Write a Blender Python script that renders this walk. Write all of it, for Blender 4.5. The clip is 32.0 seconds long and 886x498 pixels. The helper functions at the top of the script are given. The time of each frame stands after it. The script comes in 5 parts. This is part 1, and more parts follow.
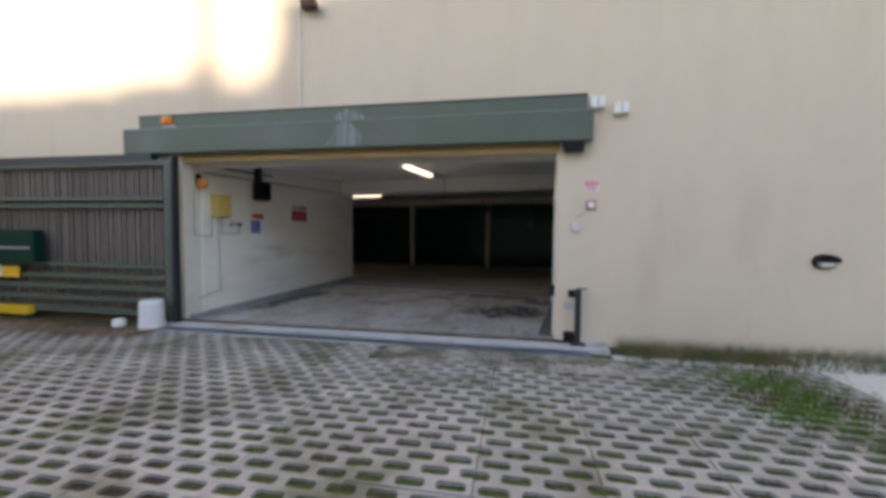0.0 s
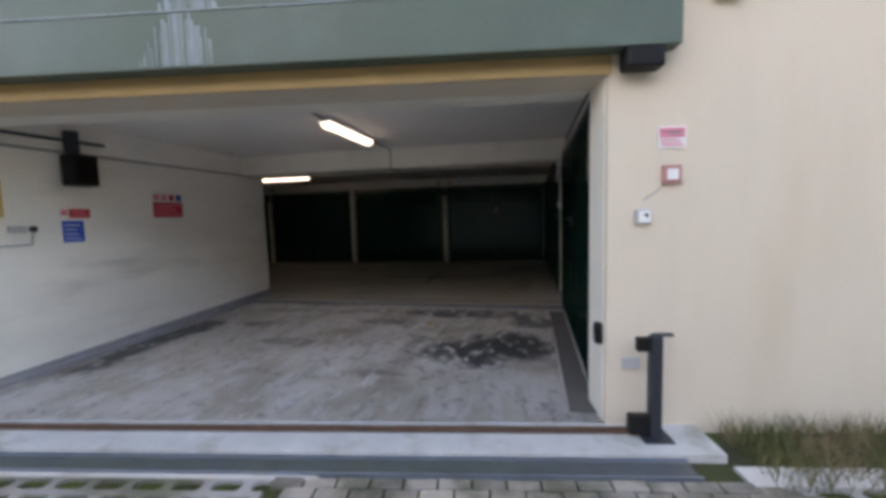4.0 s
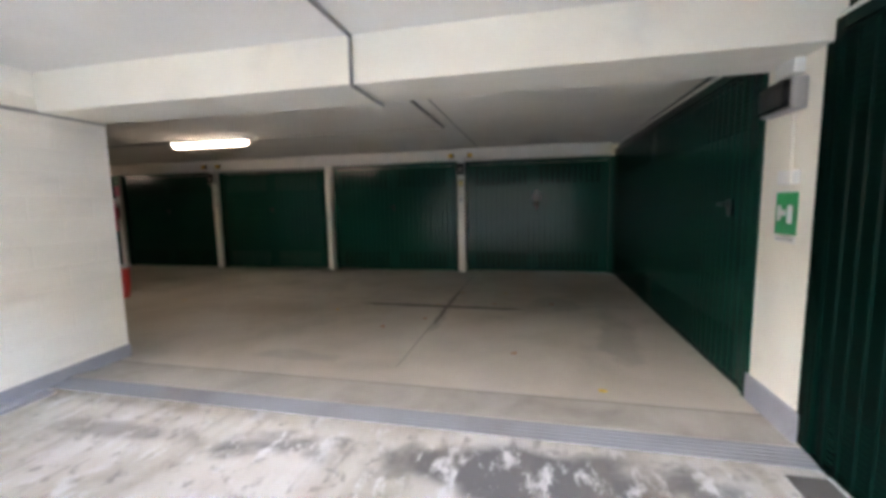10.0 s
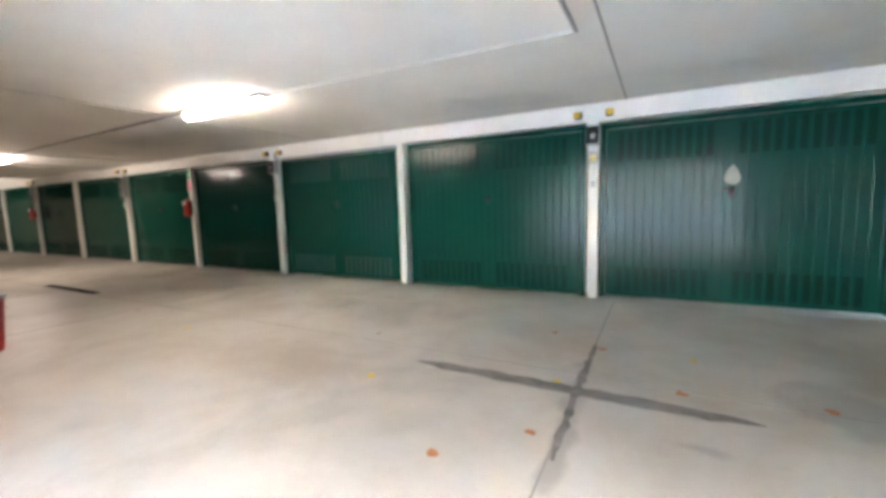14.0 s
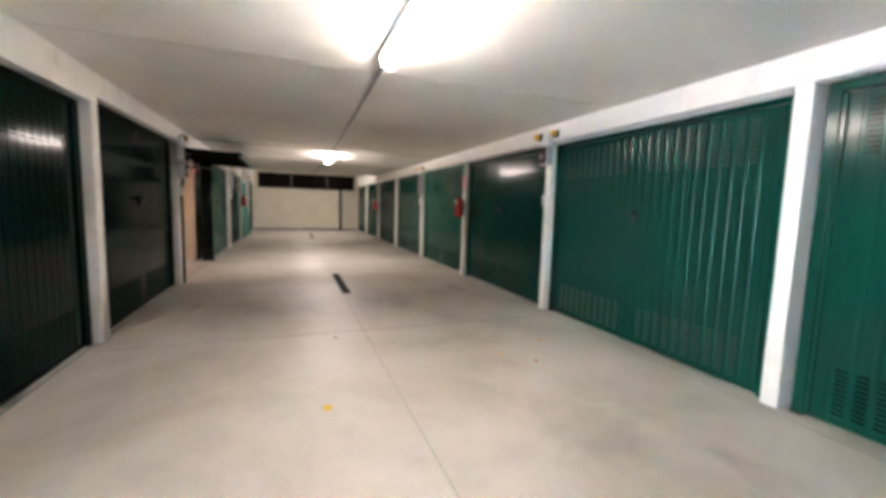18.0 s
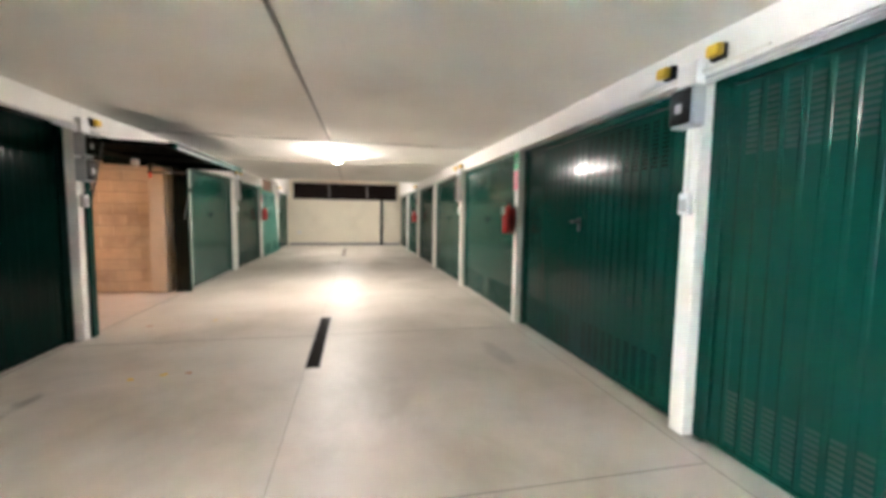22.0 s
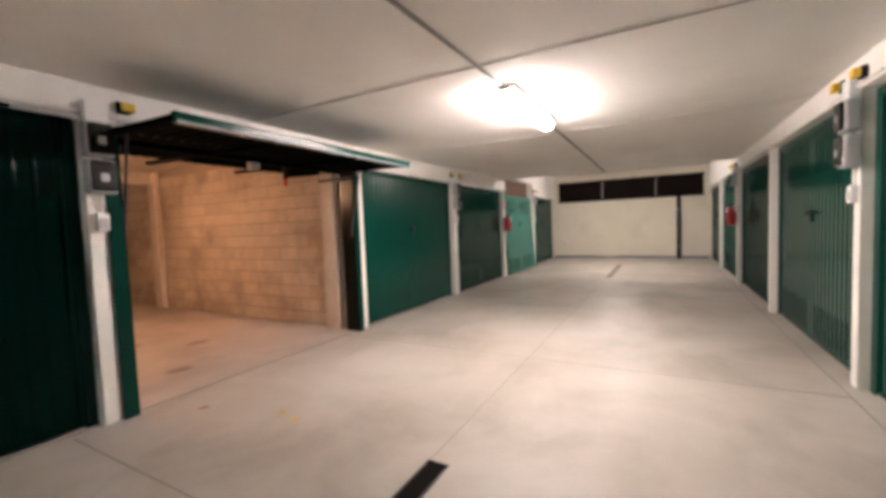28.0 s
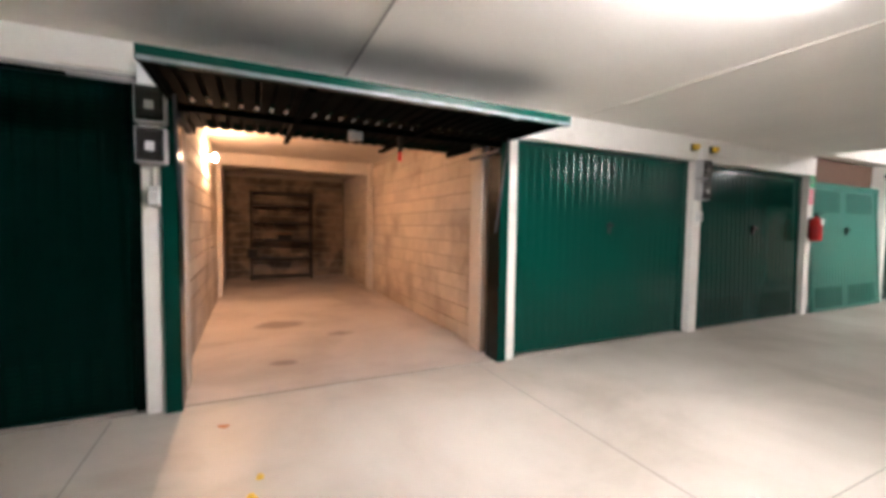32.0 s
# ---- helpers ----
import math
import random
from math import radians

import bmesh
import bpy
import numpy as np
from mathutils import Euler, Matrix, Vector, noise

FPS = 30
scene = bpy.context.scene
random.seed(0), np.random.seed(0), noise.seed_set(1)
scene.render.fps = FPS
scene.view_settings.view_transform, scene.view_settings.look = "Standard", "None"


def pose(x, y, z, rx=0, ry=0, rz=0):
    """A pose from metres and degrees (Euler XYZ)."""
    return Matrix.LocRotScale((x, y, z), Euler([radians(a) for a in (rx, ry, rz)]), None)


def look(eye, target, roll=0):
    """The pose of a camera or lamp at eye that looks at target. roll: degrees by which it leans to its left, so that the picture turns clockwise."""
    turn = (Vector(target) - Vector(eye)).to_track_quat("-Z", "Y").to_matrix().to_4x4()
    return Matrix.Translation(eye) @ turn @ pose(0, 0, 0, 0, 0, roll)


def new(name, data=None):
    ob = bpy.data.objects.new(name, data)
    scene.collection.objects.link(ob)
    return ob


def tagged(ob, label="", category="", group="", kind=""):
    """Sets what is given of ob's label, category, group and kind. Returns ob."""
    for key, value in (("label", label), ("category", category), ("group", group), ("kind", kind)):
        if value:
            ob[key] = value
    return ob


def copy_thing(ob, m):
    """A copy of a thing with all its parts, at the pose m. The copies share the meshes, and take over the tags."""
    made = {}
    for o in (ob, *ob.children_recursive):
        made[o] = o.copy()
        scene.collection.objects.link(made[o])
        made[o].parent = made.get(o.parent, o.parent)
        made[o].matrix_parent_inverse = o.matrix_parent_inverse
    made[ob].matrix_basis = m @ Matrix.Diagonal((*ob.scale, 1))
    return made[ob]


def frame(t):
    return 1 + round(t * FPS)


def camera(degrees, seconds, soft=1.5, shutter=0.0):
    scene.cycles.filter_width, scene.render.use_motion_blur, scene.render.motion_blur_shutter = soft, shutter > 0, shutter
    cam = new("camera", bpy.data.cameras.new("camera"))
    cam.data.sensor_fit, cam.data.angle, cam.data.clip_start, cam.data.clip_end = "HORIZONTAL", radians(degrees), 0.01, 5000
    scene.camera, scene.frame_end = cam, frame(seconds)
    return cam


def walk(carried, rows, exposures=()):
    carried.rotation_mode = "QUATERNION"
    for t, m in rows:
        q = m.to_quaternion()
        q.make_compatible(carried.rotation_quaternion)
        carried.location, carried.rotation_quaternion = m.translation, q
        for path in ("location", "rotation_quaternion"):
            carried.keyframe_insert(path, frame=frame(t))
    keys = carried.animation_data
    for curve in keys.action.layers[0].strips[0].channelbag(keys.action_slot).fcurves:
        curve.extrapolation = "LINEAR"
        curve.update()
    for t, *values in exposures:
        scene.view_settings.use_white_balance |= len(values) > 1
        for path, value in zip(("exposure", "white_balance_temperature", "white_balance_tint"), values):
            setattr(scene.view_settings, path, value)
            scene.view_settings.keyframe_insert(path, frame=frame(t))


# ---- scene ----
cam = camera(95.2, 32.0, soft=4.0)
PATH = [
    (0, (0.916, -6.301, 1.376), (0.26, -4.414, 1.284), 0.5),
    (0.5, (0.701, -6.022, 1.322), (0.127, -4.108, 1.254), -0.8),
    (1, (0.501, -5.791, 1.352), (-0.037, -3.871, 1.198), -0.9),
    (1.5, (0.358, -5.484, 1.382), (-0.23, -3.574, 1.321), -1.3),
    (2, (0.265, -5.158, 1.428), (-0.234, -3.228, 1.273), -1.0),
    (2.5, (0.199, -4.84, 1.399), (-0.168, -2.878, 1.272), -2.3),
    (4.5, (0.001, -3.475, 1.504), (-0.432, -1.533, 1.308), -1.2),
    (5, (-0.097, -3.157, 1.51), (-0.501, -1.21, 1.288), 0.0),
    (5.5, (-0.296, -2.862, 1.551), (-0.657, -0.901, 1.394), -2.5),
    (6, (-0.338, -2.556, 1.507), (-0.79, -0.621, 1.281), -1.3),
    (6.5, (-0.412, -2.259, 1.468), (-0.939, -0.335, 1.337), 0.8),
    (7, (-0.577, -1.927, 1.513), (-0.934, 0.039, 1.414), -0.1),
    (7.5, (-0.717, -1.661, 1.496), (-1.131, 0.283, 1.268), -0.4),
    (8, (-0.867, -1.287, 1.51), (-1.361, 0.645, 1.352), -0.8),
    (8.5, (-0.949, -1.016, 1.495), (-1.396, 0.92, 1.263), -0.9),
    (9, (-1.004, -0.663, 1.521), (-1.378, 1.294, 1.343), -1.4),
    (9.5, (-0.986, -0.31, 1.493), (-1.457, 1.631, 1.377), -0.8),
    (10, (-0.974, 0.041, 1.476), (-1.415, 1.979, 1.254), -1.1),
    (10.5, (-0.984, 0.395, 1.489), (-1.413, 2.344, 1.351), -0.1),
    (11, (-0.985, 0.781, 1.482), (-1.438, 2.722, 1.315), -0.9),
    (11.5, (-1.011, 1.073, 1.472), (-1.41, 3.02, 1.25), -0.4),
    (12, (-1.099, 1.44, 1.432), (-1.501, 3.393, 1.278), -0.9),
    (12.5, (-1.201, 1.797, 1.411), (-1.713, 3.716, 1.174), -1.6),
    (13, (-1.343, 2.153, 1.395), (-2.01, 4.023, 1.157), -0.0),
    (13.5, (-1.546, 2.468, 1.357), (-2.323, 4.307, 1.237), -0.7),
    (14, (-1.715, 2.749, 1.36), (-2.649, 4.503, 1.137), -1.7),
    (14.5, (-1.894, 3.094, 1.473), (-2.98, 4.763, 1.294), 0.5),
    (16.5, (-2.833, 4.54, 1.452), (-4.445, 5.714, 1.293), -0.7),
    (17, (-3.086, 4.757, 1.441), (-4.776, 5.8, 1.207), -1.3),
    (17.5, (-3.357, 4.977, 1.463), (-5.16, 5.816, 1.249), 0.6),
    (18, (-3.696, 5.15, 1.439), (-5.557, 5.852, 1.231), 1.7),
    (18.5, (-3.986, 5.309, 1.447), (-5.853, 5.966, 1.159), 0.6),
    (19, (-4.332, 5.5, 1.452), (-6.252, 6.007, 1.212), 2.1),
    (19.5, (-4.688, 5.652, 1.422), (-6.616, 6.134, 1.192), 2.2),
    (20, (-4.992, 5.778, 1.42), (-6.911, 6.277, 1.158), 1.2),
    (20.5, (-5.32, 5.939, 1.463), (-7.27, 6.359, 1.32), 2.9),
    (21, (-5.67, 6.067, 1.452), (-7.616, 6.493, 1.273), 1.1),
    (21.5, (-5.97, 6.216, 1.461), (-7.898, 6.702, 1.244), -0.6),
    (22, (-6.311, 6.384, 1.466), (-8.258, 6.81, 1.303), 0.9),
    (22.5, (-6.663, 6.534, 1.469), (-8.626, 6.864, 1.277), 0.9),
    (23, (-6.972, 6.552, 1.464), (-8.944, 6.818, 1.271), -0.1),
    (23.5, (-7.344, 6.672, 1.44), (-9.34, 6.738, 1.332), 0.4),
    (24, (-7.667, 6.759, 1.429), (-9.664, 6.788, 1.323), -0.3),
    (24.5, (-7.983, 6.827, 1.448), (-9.979, 6.822, 1.322), -0.5),
    (25, (-8.314, 6.938, 1.427), (-10.299, 6.716, 1.326), 1.3),
    (25.5, (-8.582, 6.995, 1.432), (-10.544, 6.648, 1.257), 0.3),
    (27.5, (-9.807, 7.242, 1.444), (-11.624, 6.408, 1.379), -1.5),
    (28, (-10.119, 7.196, 1.441), (-11.871, 6.239, 1.328), -2.2),
    (28.5, (-10.437, 7.174, 1.474), (-12.102, 6.067, 1.429), -1.5),
    (29, (-10.759, 7.124, 1.464), (-12.416, 6.006, 1.41), -1.5),
    (29.5, (-11.033, 7.126, 1.452), (-12.63, 5.929, 1.328), -2.7),
    (30, (-11.339, 7.037, 1.405), (-12.702, 5.576, 1.323), -0.7),
    (30.5, (-11.564, 6.996, 1.412), (-12.856, 5.476, 1.281), -2.6),
    (31, (-11.789, 6.905, 1.384), (-12.985, 5.305, 1.292), -1.4),
    (31.5, (-11.961, 6.877, 1.388), (-12.985, 5.163, 1.276), -2.8),
    (32, (-12.208, 6.879, 1.381), (-13.066, 5.076, 1.273), 0.8),
]
walk(cam, [(t, look(e, a, r)) for t, e, a, r in PATH], [(0, 2.1, 7900, 20), (2.5, 2.25, 7900, 21), (5, 2.85, 7800, 22), (6, 3.15, 7700, 20), (7, 4.05, 7700, 19), (9, 5.2, 7700, 19), (10, 5.4, 7700, 19), (11, 5.7, 7400, 19), (12, 7.0, 7000, 17), (13, 7.55, 6900, 17), (14.5, 7.65, 6700, 17), (17, 7.8, 6450, 17), (19, 8.1, 6300, 16), (20.5, 8.45, 6150, 13), (22, 8.7, 6150, 11), (23, 8.82, 6150, 11), (25, 8.9, 6200, 15), (28, 8.3, 6350, 21), (30, 8.15, 6100, 18), (31, 8.45, 5950, 16), (32, 8.65, 5800, 14)])


# ---- world, sun, exposure ----
W = bpy.data.worlds.new("world")
scene.world = W
W.use_nodes = True
wn = W.node_tree
sky = wn.nodes.new("ShaderNodeTexSky")
sky.sky_type = "NISHITA"
sky.sun_disc = False
sky.dust_density = 0.4
FACE_TURN = 8.5                      # the street front stands askew to the garage
SUN_SIDE, SUN_RISE = 0.30, 0.28       # the sun's slope to the left of the front and upwards
face = pose(0.58, -0.85, -0.05, 0, 0, FACE_TURN)
sun_way = (face.to_3x3() @ Vector((-SUN_SIDE, -1, SUN_RISE))).normalized()
sky.sun_elevation = math.asin(sun_way.z)
sky.sun_rotation = math.atan2(sun_way.x, sun_way.y)
wn.links.new(sky.outputs[0], wn.nodes["Background"].inputs[0])
wn.nodes["Background"].inputs[1].default_value = 0.14
sun = new("sun", bpy.data.lights.new("sun", "SUN"))
sun.data.energy = 4.0
sun.data.angle = radians(1.8)
sun.data.color = (1.0, 0.9, 0.76)
sun.matrix_world = look(sun_way * 60, (0, 0, 0))

LAMP_GLOW = 0.5
BULB_GLOW = 6.5


# ---- materials ----
def mat(name, col, rough=0.6, metal=0.0, var=0.12, scale=6.0, fine=60.0, bump=0.15, tint=None, tint_at=0.55, tint_soft=0.2,
        tint_scale=1.2, gloss_var=0.1, spec=0.5, rand=0.0, coat=0.0, stretch=(1, 1, 1), world=False, drip=None):
    """Paint, plaster, metal: a base colour with coarse and fine variation, stains of a second colour and fine relief."""
    m = bpy.data.materials.new(name)
    m.use_nodes = True
    nt = m.node_tree
    b = nt.nodes["Principled BSDF"]
    N, K = nt.nodes.new, nt.links.new
    co = N("ShaderNodeTexCoord")
    mp = N("ShaderNodeMapping")
    mp.inputs["Scale"].default_value = stretch
    K(N("ShaderNodeNewGeometry").outputs["Position"] if world else co.outputs["Object"], mp.inputs["Vector"])

    def nz(s, detail=4.0, rgh=0.6):
        n = N("ShaderNodeTexNoise")
        n.inputs["Scale"].default_value = s
        n.inputs["Detail"].default_value = detail
        n.inputs["Roughness"].default_value = rgh
        K(mp.outputs[0], n.inputs["Vector"])
        return n.outputs["Fac"]

    def ramp(src, lo, hi, a, z, soft=False):
        r = N("ShaderNodeMapRange")
        if soft:
            r.interpolation_type = "SMOOTHSTEP"
        r.inputs["From Min"].default_value, r.inputs["From Max"].default_value = lo, hi
        r.inputs["To Min"].default_value, r.inputs["To Max"].default_value = a, z
        K(src, r.inputs["Value"])
        return r.outputs["Result"]

    coarse, grain = nz(scale), nz(fine, 3.0)
    mul = N("ShaderNodeMath")
    mul.operation = "MULTIPLY"
    K(ramp(coarse, 0.0, 1.0, 1 - var * 2, 1 + var * 2), mul.inputs[0])
    K(ramp(grain, 0.0, 1.0, 1 - var, 1 + var), mul.inputs[1])
    val = mul.outputs[0]
    if rand:
        oi = N("ShaderNodeObjectInfo")
        mm = N("ShaderNodeMath")
        mm.operation = "MULTIPLY"
        K(val, mm.inputs[0])
        K(ramp(oi.outputs["Random"], 0, 1, 1 - rand, 1 + rand), mm.inputs[1])
        val = mm.outputs[0]
    base = N("ShaderNodeMix")
    base.data_type = "RGBA"
    base.blend_type = "MULTIPLY"
    base.inputs[0].default_value = 1.0
    src_a = [s for s in base.inputs if s.name == "A" and s.type == "RGBA"][0]
    src_b = [s for s in base.inputs if s.name == "B" and s.type == "RGBA"][0]
    out = [s for s in base.outputs if s.type == "RGBA"][0]
    src_a.default_value = (*col, 1)
    K(val, src_b)
    if tint:
        mx = N("ShaderNodeMix")
        mx.data_type = "RGBA"
        a2 = [s for s in mx.inputs if s.name == "A" and s.type == "RGBA"][0]
        b2 = [s for s in mx.inputs if s.name == "B" and s.type == "RGBA"][0]
        a2.default_value, b2.default_value = (*col, 1), (*tint, 1)
        K(ramp(nz(tint_scale, 3.0, 0.55), tint_at - .06, tint_at + tint_soft, 0, 1, True), mx.inputs[0])
        K([s for s in mx.outputs if s.type == "RGBA"][0], src_a)
    if drip:
        dm = N("ShaderNodeMapping")
        dm.inputs["Scale"].default_value = (5.0, 5.0, 0.55)
        K(co.outputs["Object"], dm.inputs["Vector"])
        dn = nz(1.0, 6.0, 0.62)
        K(dm.outputs[0], dn.node.inputs["Vector"])
        patch = nz(0.7, 3.0, 0.5)
        K(co.outputs["Object"], patch.node.inputs["Vector"])
        both = N("ShaderNodeMath")
        both.operation = "MULTIPLY"
        K(ramp(dn, 0.50, 0.80, 0, 1, True), both.inputs[0])
        K(ramp(patch, 0.48, 0.66, 0, 0.2, True), both.inputs[1])
        md = N("ShaderNodeMix")
        md.data_type = "RGBA"
        K(out, [q for q in md.inputs if q.name == "A" and q.type == "RGBA"][0])
        [q for q in md.inputs if q.name == "B" and q.type == "RGBA"][0].default_value = (*drip, 1)
        K(both.outputs[0], md.inputs[0])
        out = [q for q in md.outputs if q.type == "RGBA"][0]
    K(out, b.inputs["Base Color"])
    r_lo, r_hi = rough - gloss_var * 2, rough + gloss_var * 2
    r_lo, r_hi = (max(0.30, r_lo), min(1, r_hi)) if rough >= 0.3 else (max(0.05, r_lo), min(0.26, r_hi))
    K(ramp(coarse, 0.0, 1.0, r_lo, r_hi), b.inputs["Roughness"])
    b.inputs["Metallic"].default_value = metal
    b.inputs["Specular IOR Level"].default_value = spec
    b.inputs["Coat Weight"].default_value = coat
    if bump:
        bp = N("ShaderNodeBump")
        bp.inputs["Strength"].default_value = bump
        bp.inputs["Distance"].default_value = 0.01
        K(grain, bp.inputs["Height"])
        K(bp.outputs[0], b.inputs["Normal"])
    return m


def glow(name, col, strength):
    m = bpy.data.materials.new(name)
    m.use_nodes = True
    b = m.node_tree.nodes["Principled BSDF"]
    b.inputs["Base Color"].default_value = (0.8, 0.8, 0.8, 1)
    b.inputs["Emission Color"].default_value = (*col, 1)
    b.inputs["Emission Strength"].default_value = strength
    return m


def clear(name, col, rough):
    m = bpy.data.materials.new(name)
    m.use_nodes = True
    b = m.node_tree.nodes["Principled BSDF"]
    b.inputs["Base Color"].default_value = (*col, 1)
    b.inputs["Roughness"].default_value = rough
    b.inputs["Transmission Weight"].default_value = 0.75
    return m


M_FACADE = mat("cream_render", (0.68, 0.588, 0.47), 0.9, var=0.07, scale=0.9, fine=70, bump=0.25, tint=(0.58, 0.49, 0.375), tint_at=0.53, tint_soft=0.28, tint_scale=0.9, stretch=(1.6, 1.6, 0.4), drip=(0.47, 0.41, 0.335))
# ochre render, darkened in colour for the shade under the gate cover
M_LINTEL = mat("shaded_ochre_render", (0.40, 0.28, 0.13), 0.9, var=0.1, scale=2, fine=70, bump=0.25)
M_WALL = mat("white_wall_paint", (0.82, 0.785, 0.70), 0.75, var=0.05, scale=1.5, fine=50, bump=0.2, tint=(0.66, 0.62, 0.56), tint_at=0.6, tint_soft=0.3, tint_scale=1.6)
# end wall's cream holds the yellow light of the far bays
M_WARMWALL = mat("warm_lit_wall_paint", (0.80, 0.745, 0.62), 0.75, var=0.05, scale=1.5, fine=50, bump=0.2, tint=(0.68, 0.62, 0.50), tint_at=0.55, tint_soft=0.3, tint_scale=1.0)
M_CEIL = mat("ceiling_paint", (0.85, 0.83, 0.79), 0.85, var=0.05, scale=0.8, fine=40, bump=0.15, tint=(0.66, 0.63, 0.58), tint_at=0.6, tint_soft=0.35, tint_scale=0.5)
M_GREYBASE = mat("grey_base_paint", (0.30, 0.30, 0.33), 0.7, var=0.15, scale=3, bump=0.2, tint=(0.5, 0.49, 0.48), tint_at=0.6)
M_STEP = mat("grooved_grey_sill", (0.17, 0.18, 0.20), 0.7, var=0.12, scale=3, bump=0.2, tint=(0.14, 0.14, 0.15), tint_at=0.5)
M_POST = mat("white_post_paint", (0.82, 0.80, 0.76), 0.5, var=0.05, scale=4, bump=0.1, tint=(0.6, 0.57, 0.52), tint_at=0.66, tint_scale=3)
M_GREEN = mat("dark_green_paint", (0.0030, 0.050, 0.036), 0.17, var=0.06, scale=0.8, fine=30, bump=0.02, gloss_var=0.04, rand=0.12, spec=0.25)
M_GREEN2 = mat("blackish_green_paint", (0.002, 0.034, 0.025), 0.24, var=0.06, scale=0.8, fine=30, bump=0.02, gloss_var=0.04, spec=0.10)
# shaded copy of the door green: its darkness is put into the colour
M_GREENSHADE = mat("shaded_green_paint", (0.0006, 0.009, 0.007), 0.12, var=0.06, scale=0.8, fine=30, bump=0.02, gloss_var=0.03, spec=0.032)
M_GREEN4 = mat("glossy_black_green_paint", (0.0021, 0.038, 0.0275), 0.15, var=0.06, scale=0.8, fine=30, bump=0.02, gloss_var=0.03, spec=0.16)
M_DUSTPAINT = mat("dusty_green_paint", (0.009, 0.034, 0.027), 0.6, var=0.3, scale=9, bump=0.04)
M_TEAL = mat("faded_green_paint", (0.03, 0.16, 0.125), 0.35, var=0.1, scale=2.0, fine=30, bump=0.04, gloss_var=0.07)
# door green taken down to near black: the underside's shade is in the colour
M_UNDER = mat("shaded_underside_paint", (0.0012, 0.0024, 0.002), 0.8, var=0.2, scale=3, bump=0.05, spec=0.02)
M_LINING = mat("black_lining_paint", (0.0006, 0.004, 0.003), 0.2, var=0.1, scale=3, bump=0.02, gloss_var=0.03, spec=0.2)
M_BLOOM = mat("worn_pale_paint", (0.22, 0.27, 0.25), 0.4, var=0.2, scale=14, bump=0.05)
# dark colour stands for the shade inside the punched slots
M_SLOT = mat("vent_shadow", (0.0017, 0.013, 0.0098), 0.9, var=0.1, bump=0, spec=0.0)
M_SAGE = mat("sage_green_sheet", (0.080, 0.115, 0.088), 0.55, var=0.12, scale=1.4, fine=40, bump=0.06, tint=(0.13, 0.165, 0.15), tint_at=0.55, tint_soft=0.3, tint_scale=0.9)
M_BARE = mat("weathered_grey_sheet", (0.21, 0.255, 0.275), 0.5, var=0.2, scale=5, fine=40, bump=0.06, tint=(0.15, 0.19, 0.18), tint_at=0.5, tint_scale=3, stretch=(3, 3, 0.5))
M_BOARD = mat("grey_brown_boards", (0.125, 0.108, 0.095), 0.8, var=0.25, scale=5, fine=60, bump=0.3, rand=0.2, stretch=(4, 4, 0.5))
M_GALV = mat("galvanised_steel", (0.45, 0.47, 0.5), 0.45, metal=0.7, var=0.15, scale=8, bump=0.08)
M_GRATE = mat("grate_steel", (0.22, 0.26, 0.31), 0.5, metal=0.6, var=0.2, scale=6, bump=0.1, rand=0.1)
M_RUST = mat("rusty_rail", (0.13, 0.075, 0.05), 0.85, metal=0.3, var=0.3, scale=9, bump=0.4)
M_ANTHRA = mat("anthracite_steel", (0.035, 0.04, 0.05), 0.45, metal=0.3, var=0.15, scale=5, bump=0.06)
M_BLACK = mat("black_plastic", (0.010, 0.010, 0.011), 0.5, var=0.1, bump=0.05, spec=0.2)
M_GREYPL = mat("grey_plastic", (0.46, 0.46, 0.46), 0.45, var=0.05, bump=0.04)
M_WHITEPL = mat("white_plastic", (0.78, 0.78, 0.77), 0.4, var=0.04, bump=0.03)
M_LOCK = mat("worn_lock_steel", (0.03, 0.034, 0.034), 0.55, var=0.15, bump=0.05, spec=0.15)
M_COND = mat("grey_conduit", (0.32, 0.31, 0.30), 0.5, var=0.08, bump=0.05)
M_WCOND = mat("painted_conduit", (0.72, 0.69, 0.63), 0.55, var=0.06, bump=0.05)
M_YELLOW = mat("yellow_plastic", (0.75, 0.48, 0.03), 0.4, var=0.08, bump=0.04)
M_PALEYEL = mat("aged_yellow_enamel", (0.62, 0.45, 0.14), 0.5, var=0.1, scale=5, bump=0.05)
M_ORANGE = mat("amber_plastic", (0.72, 0.22, 0.015), 0.35, var=0.06, bump=0.02)
M_RED = mat("red_enamel", (0.55, 0.018, 0.014), 0.3, var=0.08, bump=0.03)
M_SIGNRED = mat("sign_red", (0.5, 0.02, 0.025), 0.45, var=0.06, bump=0.02)
M_PINK = mat("faded_red_print", (0.75, 0.22, 0.30), 0.5, var=0.06, bump=0.02)
M_SIGNGREEN = mat("sign_green", (0.01, 0.32, 0.12), 0.45, var=0.06, bump=0.02)
M_BLUE = mat("sign_blue", (0.02, 0.10, 0.48), 0.45, var=0.06, bump=0.02)
M_PALECOVER = mat("pale_yellow_cover", (0.80, 0.66, 0.30), 0.3, var=0.05, bump=0.02)
M_SMOKE = clear("smoked_cover", (0.05, 0.05, 0.05), 0.2)
M_DARKGLASS = mat("dark_glass", (0.010, 0.006, 0.005), 0.6, var=0.1, bump=0.0, spec=0.08)
M_CONCRETE = mat("pale_concrete", (0.50, 0.50, 0.49), 0.85, var=0.14, scale=4, fine=60, bump=0.3, tint=(0.33, 0.32, 0.28), tint_at=0.55, tint_scale=2.5)
